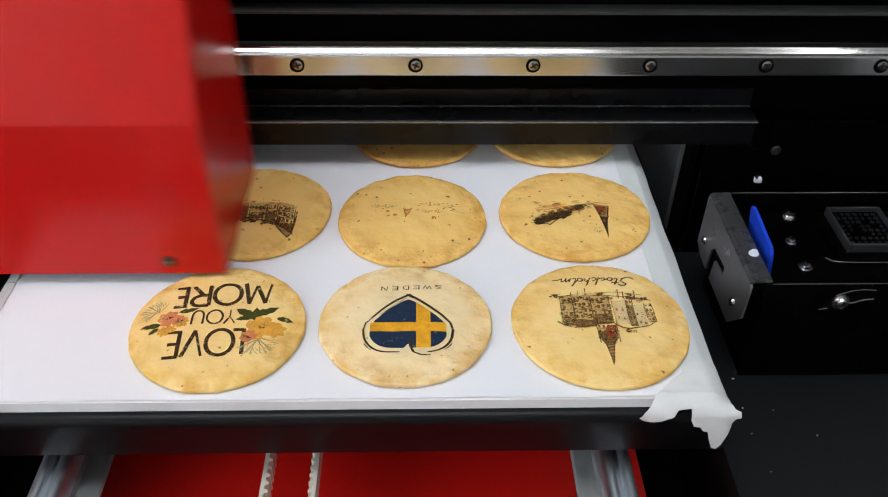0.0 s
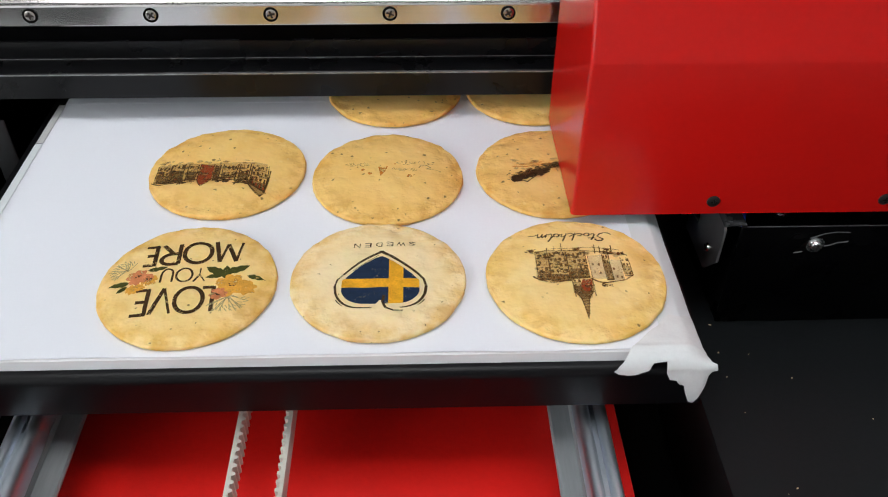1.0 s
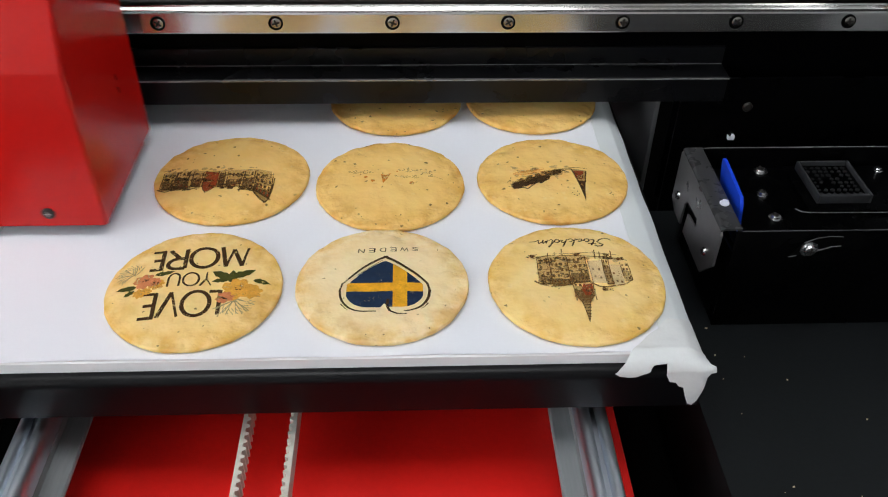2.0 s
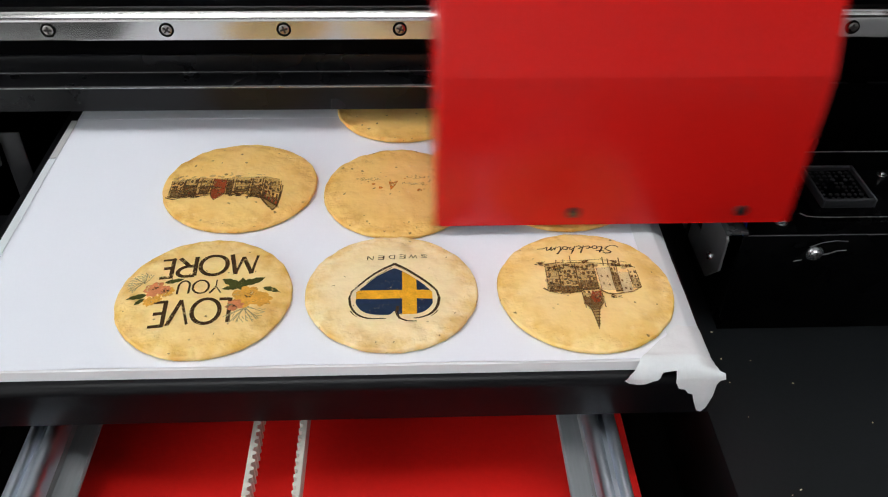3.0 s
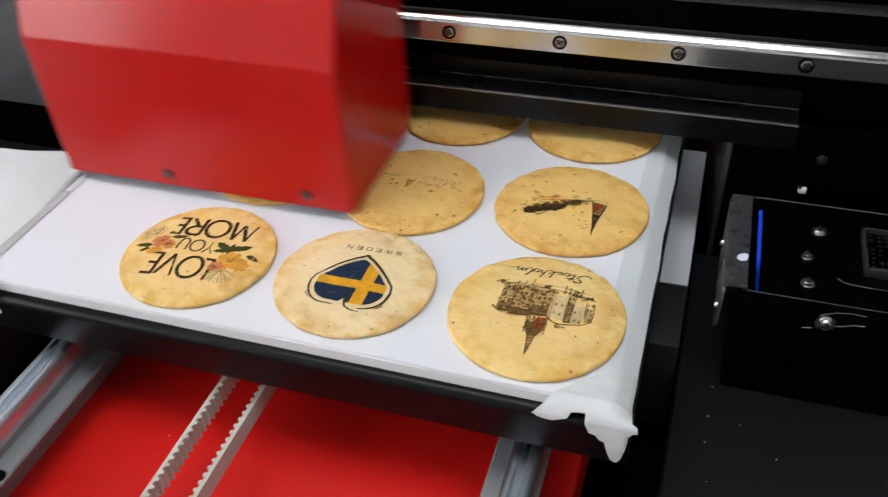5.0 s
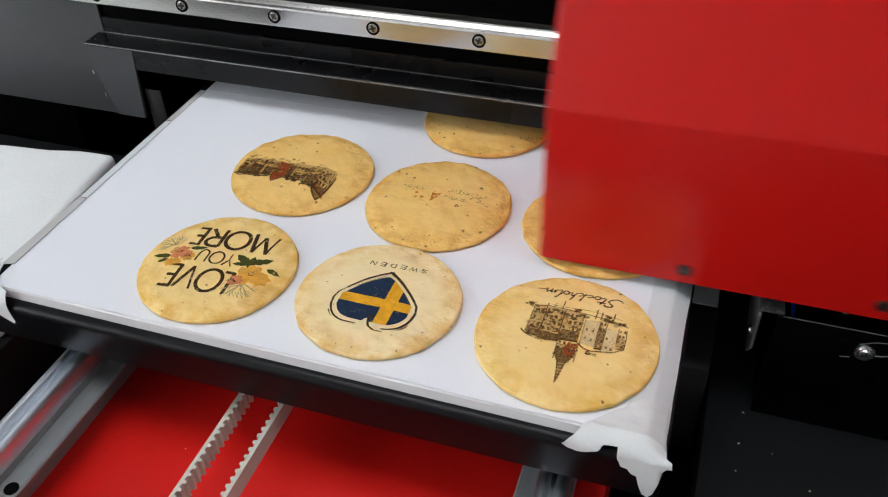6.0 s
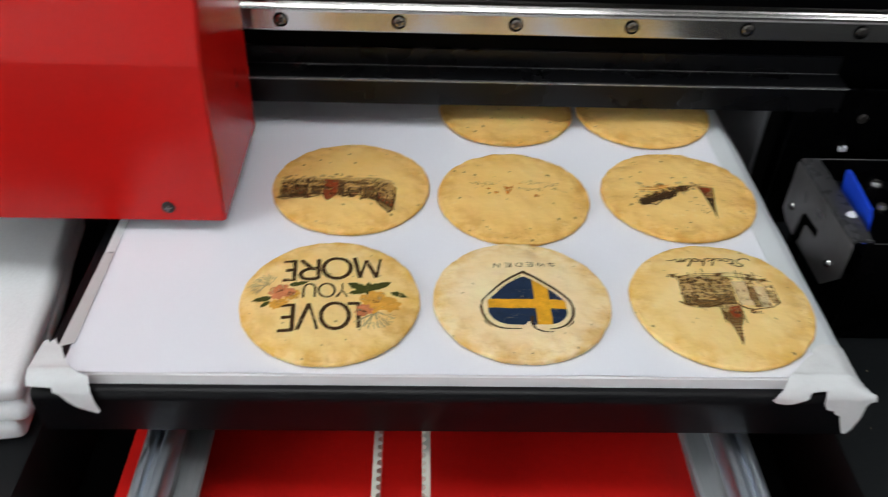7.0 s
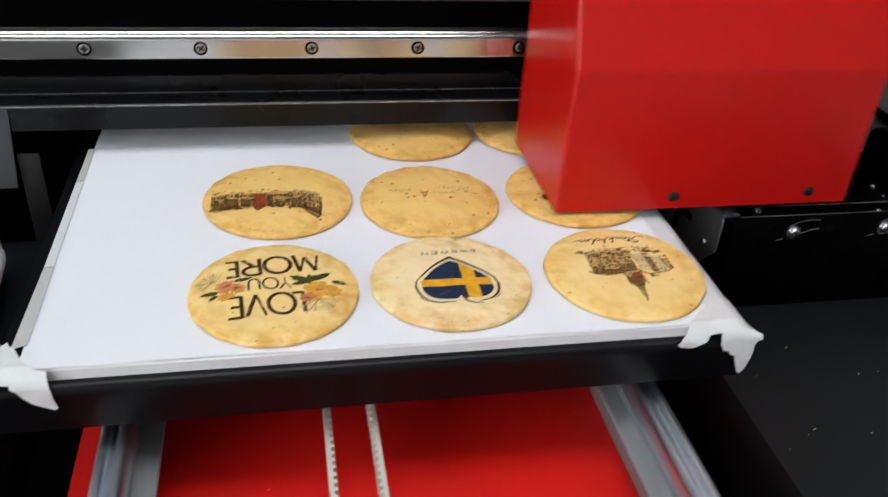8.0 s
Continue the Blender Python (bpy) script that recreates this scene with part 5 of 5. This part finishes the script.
def row_cracker(c):
    rng = random.Random(21)
    ln, wash, veil, red = Ink(c, 0.00026), Ink(c, 0.00020), Ink(c, 0.00014), Ink(c, 0.0003)
    veil.poly([(-34.0, 2.5), (13, 3.5), (20, 1.5), (20.5, -10), (13, -12), (-10, -11), (-33, -12)])
    facade(ln, wash, rng, -34.0, -27.6, 1.5, -11.6, 3, 3, 0.0, 0.45, -1.0, 0.42)
    facade(ln, wash, rng, -27.0, -20.6, 2.2, -12.2, 3, 3, 0.0, 0.6, 0.6, 0.5)
    facade(ln, wash, rng, -18.8, -14.4, 1.6, -11.0, 3, 2, 0.0, 0.4, 0.0, 0.42)
    facade(ln, red, rng, -13.2, -6.4, 3.0, -10.4, 3, 3, 0.0, 0.95, 0.0, 0.4)
    red.poly([(-13.0, -10.2), (-6.6, -10.2), (-8.6, -13.4), (-10.6, -16.0), (-12.2, -13.2)])
    ln.path([(-13.2, -10.6), (-12.2, -13.6), (-10.6, -16.2), (-8.4, -13.6), (-6.4, -10.6)], 0.5)
    facade(ln, wash, rng, -5.6, -3.2, 1.4, -11.0, 4, 1, 0.0, 0.9, 0.0, 0.6)
    facade(ln, wash, rng, -1.6, 5.6, 1.8, -9.2, 2, 4, 0.0, 0.2, 0.0, 0.4)
    facade(ln, wash, rng, 6.8, 11.8, 2.0, -12.0, 3, 2, 0.0, 0.5, -1.5, 0.45)
    facade(ln, wash, rng, 12.8, 21.0, 0.0, -14.0, 4, 4, 0.0, 0.3, -7.0, 0.5)
    # the last house runs down to a sharp gable
    ln.path([(12.4, -14.4), (14.4, -18.2), (17, -22.0), (19.2, -24.4), (20.6, -22.0), (21.6, -14.0), (22.0, -4)], 0.95, 0.7)
    wash.poly([(12.6, -13.6), (15.0, -18.6), (17.2, -21.8), (19.2, -24.0), (20.4, -21.6), (21.2, -13.6)])
    for i in range(4):
        for k in range(2):
            red.rect(14.0 + i * 1.9, -11.0 - i * 1.7 - k * 3.4, 14.7 + i * 1.9, -8.8 - i * 1.7 - k * 3.4)
    for x0, x1, y in ((-28, -19, -13.0), (-4, 2, -11.0), (5, 14, -13.6)):
        smudges(ln, rng, x0, x1, y - 1.4, y + 2.4, 26, 1.5)
    ln.path([(-35.4, -11.4), (-31, -14.0), (-26, -13.0), (-20, -13.4), (-14, -12.2)], 0.6, 0.5)
    ln.path([(-3, -11.6), (4, -10.6), (9, -14.2), (13, -15.2)], 0.8, 0.6)
    smudges(wash, rng, -33, 18, -12, 0, 110, 1.7)
    smudges(ln, rng, -33, 16, -12, -4, 50, 0.7)
    smudges(red, rng, -33, 20, -14, -2, 22, 0.8)
    smudges(veil, rng, -34, 20, -6, 6, 40, 2.2)
    tagged(veil.done("street_tint", INK_VEIL, "faint brown ink tint"), kind="stuff")
    tagged(wash.done("street_wash", INK_WASH, "brown ink washes"), kind="stuff")
    tagged(ln.done("street_drawing", INK_SEPIA, "dark brown sketched street"), kind="stuff")
    tagged(red.done("red_house", INK_RED, "rust red printed house"), kind="stuff")


def text_cracker(c):
    rng = random.Random(3)
    f = Ink(c)
    # half-printed handwriting: broken loops of pale ink
    for x0, x1, y, amp in ((-21, -8, 7.5, 1.6), (2.5, 15, 3.0, 1.3), (4, 24, 8.5, 1.8)):
        pts = []
        for i in range(64):
            t = i / 63
            pts.append((x0 + (x1 - x0) * t + 0.9 * math.cos(t * 56), y - 1.2 * t + amp * (0.7 + 0.4 * math.sin(t * 15 + x0)) * math.sin(t * 56)))
        for a in range(0, 60, 12):
            f.path(pts[a:a + 10], 0.34, 0.26)
    tagged(f.done("faint_strokes", INK_FAINT, "faint half-printed brown strokes"), kind="stuff")
    d = Ink(c)
    d.path([(15.5, 3.6), (16.6, 5.8), (19.5, 6.0), (21.4, 4.2), (19.2, 3.0), (22.4, 2.6), (26.4, 0.6)], 0.55, 0.35)
    d.done("dark_strokes", INK_MID, "brown printed stroke")
    o = Ink(c, 0.0002)
    o.poly([(-4.8, 5.0), (-2.4, 4.0), (0.2, 5.6), (-1.2, 1.2), (-3.6, -3.6), (-4.0, 0.4)])
    for x, y, r in ((-8.7, -1.0, 1.2), (-12.4, 2.2, 0.9), (10.8, -3.0, 1.3), (13.2, -2.6, 0.5), (3.4, 7.4, 0.5), (-15.0, 4.4, 0.5)):
        o.blob(x, y, r, r * 0.9, 0, 10, 0.4, rng)
    tagged(o.done("orange_marks", INK_ORANGE, "orange printed marks"), kind="stuff")


def boat_cracker(c):
    rng = random.Random(6)
    k, w, v = Ink(c, 0.00024), Ink(c, 0.00019), Ink(c, 0.00014)
    # dark ships along a slanting quay
    line = lambda x: -8.2 + (x + 20) * 0.42
    for i in range(210):
        x = -21 + 19 * rng.random() ** 1.3
        k.blob(x, line(x) - 1.8 + rng.gauss(0, 1.1), rng.uniform(0.5, 1.7), rng.uniform(0.3, 0.8), rng.uniform(0, 35), 7, 0.6, rng)
    for i in range(120):
        x = rng.uniform(-21, 4)
        w.blob(x, line(x) + 0.8 + rng.gauss(0, 1.3), rng.uniform(0.6, 2.2), rng.uniform(0.4, 0.9), rng.uniform(5, 30), 7, 0.6, rng)
    for i in range(34):
        x = rng.uniform(-23, 6)
        k.seg((x, line(x) + rng.uniform(-2.4, 2.6)), (x + rng.uniform(-2.2, 2.2), line(x) + rng.uniform(-2.0, 2.4)), rng.uniform(0.2, 0.45))
    k.path([(-22.2, -10.6), (-19.6, -12.2), (-16.0, -11.2), (-14.2, -12.6), (-11.4, -9.6), (-8, -6.6)], 0.9, 0.5)
    k.path([(0, 0.4), (4, 1.6), (7.2, 3.6), (9.6, 3.6)], 0.55, 0.35)
    w.path([(-4, 2), (2, 3.0), (6, 4.4), (10, 4.6)], 1.4, 0.8)
    smudges(v, rng, -20, 8, -3, 7, 26, 2.4)
    for x, y in ((-23.6, -6.4), (-22, -3.2), (6, -12), (3, -10), (26.4, -16.4), (27.2, -15.6), (27.8, -17), (7.5, -16.5), (8.4, -18)):
        k.blob(x, y, 0.45, 0.25, rng.uniform(0, 90), 7, 0.5, rng)
    # spire, dark below and red above
    w.poly([(9.6, 4.6), (17.4, 2.6), (15.4, -8), (13.4, -22.8), (12.2, -12)])
    k.poly([(11.4, -6.4), (15.4, -6.8), (14.2, -14), (13.4, -23.2), (12.6, -14)])
    for i in range(9):
        t = i / 8
        k.seg((9.8 + 2.6 * t + rng.uniform(-0.4, 0.3), 4.4 - 12 * t), (10.6 + 2.4 * t, 1.0 - 12 * t), 0.4)
        k.seg((17.0 - 2.2 * t + rng.uniform(-0.3, 0.8), 2.6 - 11 * t), (16.8 - 2.2 * t, -1.2 - 10 * t), 0.4)
    k.path([(8.6, 5.2), (13, 5.6), (18.4, 4.2)], 0.35, 0.25)
    for x, y in ((10.2, -15), (10.8, -17.4), (9.6, -18.6)):
        k.blob(x, y, 0.3, 0.4, 0, 7, 0.6, rng)
    tagged(v.done("faint_wash", INK_VEIL, "faint brown ink wash"), kind="stuff")
    tagged(w.done("brown_wash", INK_WASH, "brown ink wash"), kind="stuff")
    tagged(k.done("dark_drawing", INK_DARK, "dark printed quay drawing"), kind="stuff")
    o = Ink(c, 0.00028)
    o.path([(-20.4, 0.2), (-14, 0.2), (-7, 2.2), (-1, 3.4)], 0.6, 0.45)
    for i in range(3):
        o.path([(-19 + i * 2, 1.4 + i * 0.8), (-12, 2.0 + i * 0.8), (-6 + i, 3.4 + i * 0.7)], 0.3, 0.25)
    tagged(o.done("orange_strokes", INK_ORANGE, "orange printed strokes"), kind="stuff")
    r = Ink(c, 0.0003)
    r.poly([(10.6, 2.6), (15.8, 1.8), (15.2, -3.4), (13.8, -5.6), (11.6, -4.6)])
    r.done("red_tower", INK_RED, "rust red printed tower")


def crackers():
    a = Cracker(-0.0823, -0.0147, 0.0373, 0.0371, 1.3, DOUGH_LIGHT, "round pale cracker printed with words and flowers")
    love_cracker(a)
    b = Cracker(-0.0014, -0.0134, 0.0374, 0.0364, 2.7, DOUGH_PALE, "round pale cracker printed with a flag heart")
    heart_cracker(b)
    d = Cracker(0.0839, -0.0142, 0.0384, 0.0379, 4.1, DOUGH_LIGHT, "round pale cracker printed with a brown town sketch")
    town_cracker(d)
    e = Cracker(-0.0790, 0.0682, 0.0382, 0.0374, 5.9, DOUGH, "round golden cracker with a half-printed street drawing")
    row_cracker(e)
    f = Cracker(0.0010, 0.0617, 0.0371, 0.0372, 7.2, DOUGH, "round golden cracker with faint first print marks")
    text_cracker(f)
    g = Cracker(0.0838, 0.0651, 0.0379, 0.0366, 8.8, DOUGH, "round golden cracker with a half-printed dark drawing")
    boat_cracker(g)
    Cracker(0.0032, 0.1465, 0.0374, 0.0368, 10.4, DOUGH, "round golden cracker partly under the gantry")
    Cracker(0.0818, 0.1465, 0.0376, 0.0366, 12.9, DOUGH, "round golden cracker partly under the gantry")


crackers()

# ---------------------------------------------------------------- what moves
def motions():
    # the bed creeps towards the front
    creep = [(0, 0.0000), (0.2, 0.0008), (0.5, 0.0025), (1, 0.0084), (1.5, 0.0095), (3, 0.0115), (3.5, 0.0125), (4, 0.0127), (4.5, 0.0133),
             (5, 0.0139), (5.2, 0.0148), (6.3, 0.0157), (6.5, 0.0167), (7, 0.0179), (7.2, 0.0182), (7.5, 0.0190), (8, 0.0208)]
    walk(TRAY, [(t, pose(0, -u, -BASE)) for t, u in creep])
    for ob, at in BED_THINGS:
        walk(ob, [(t, pose(at.x, at.y - u, at.z)) for t, u in creep])
    # the carriage sweeps from side to side
    walk(CARRIAGE, [(t, pose(x, 0, -BASE)) for t, x in (
        (0, -0.2534), (0.1, -0.2957), (0.2, -0.3061), (0.3, -0.2977), (0.4, -0.2560), (0.5, -0.1975),
        (0.6, -0.1249), (0.7, -0.0578), (0.8, 0.0113), (0.9, 0.0631), (1, 0.0867), (1.1, 0.0890),
        (1.2, 0.0663), (1.3, 0.0154), (1.4, -0.0526), (1.5, -0.1082), (1.6, -0.1752), (1.7, -0.2400),
        (1.8, -0.2841), (1.9, -0.3056), (2, -0.2993), (2.1, -0.2659), (2.2, -0.2068), (2.3, -0.1391),
        (2.4, -0.0710), (2.5, -0.0046), (2.6, 0.0515), (2.7, 0.0820), (2.8, 0.0892), (2.9, 0.0675),
        (3, 0.0186), (3.1, -0.0457), (3.2, -0.1173), (3.3, -0.1857), (3.4, -0.2487), (3.5, -0.2920),
        (3.6, -0.3068), (3.7, -0.2926), (3.8, -0.2530), (3.9, -0.1883), (4, -0.1200), (4.1, -0.0493),
        (4.2, 0.0039), (4.3, 0.0612), (4.4, 0.0884), (4.5, 0.0893), (4.6, 0.0608), (4.7, 0.0061),
        (4.8, -0.0629), (4.9, -0.1260), (5, -0.1887), (5.1, -0.2594), (5.2, -0.2944), (5.3, -0.3062),
        (5.4, -0.2908), (5.5, -0.2501), (5.6, -0.1879), (5.7, -0.1201), (5.8, -0.0519), (5.9, 0.0107),
        (6, 0.0608), (6.1, 0.0873), (6.2, 0.0878), (6.3, 0.0649), (6.4, 0.0056), (6.5, -0.0578),
        (6.6, -0.1132), (6.7, -0.1743), (6.8, -0.2228), (6.9, -0.2797), (7, -0.3039), (7.1, -0.2936),
        (7.2, -0.2517), (7.3, -0.1886), (7.4, -0.1217), (7.5, -0.0553), (7.6, 0.0062), (7.7, 0.0602),
        (7.8, 0.0906), (7.9, 0.0895), (8, 0.0634),
    )])


motions()
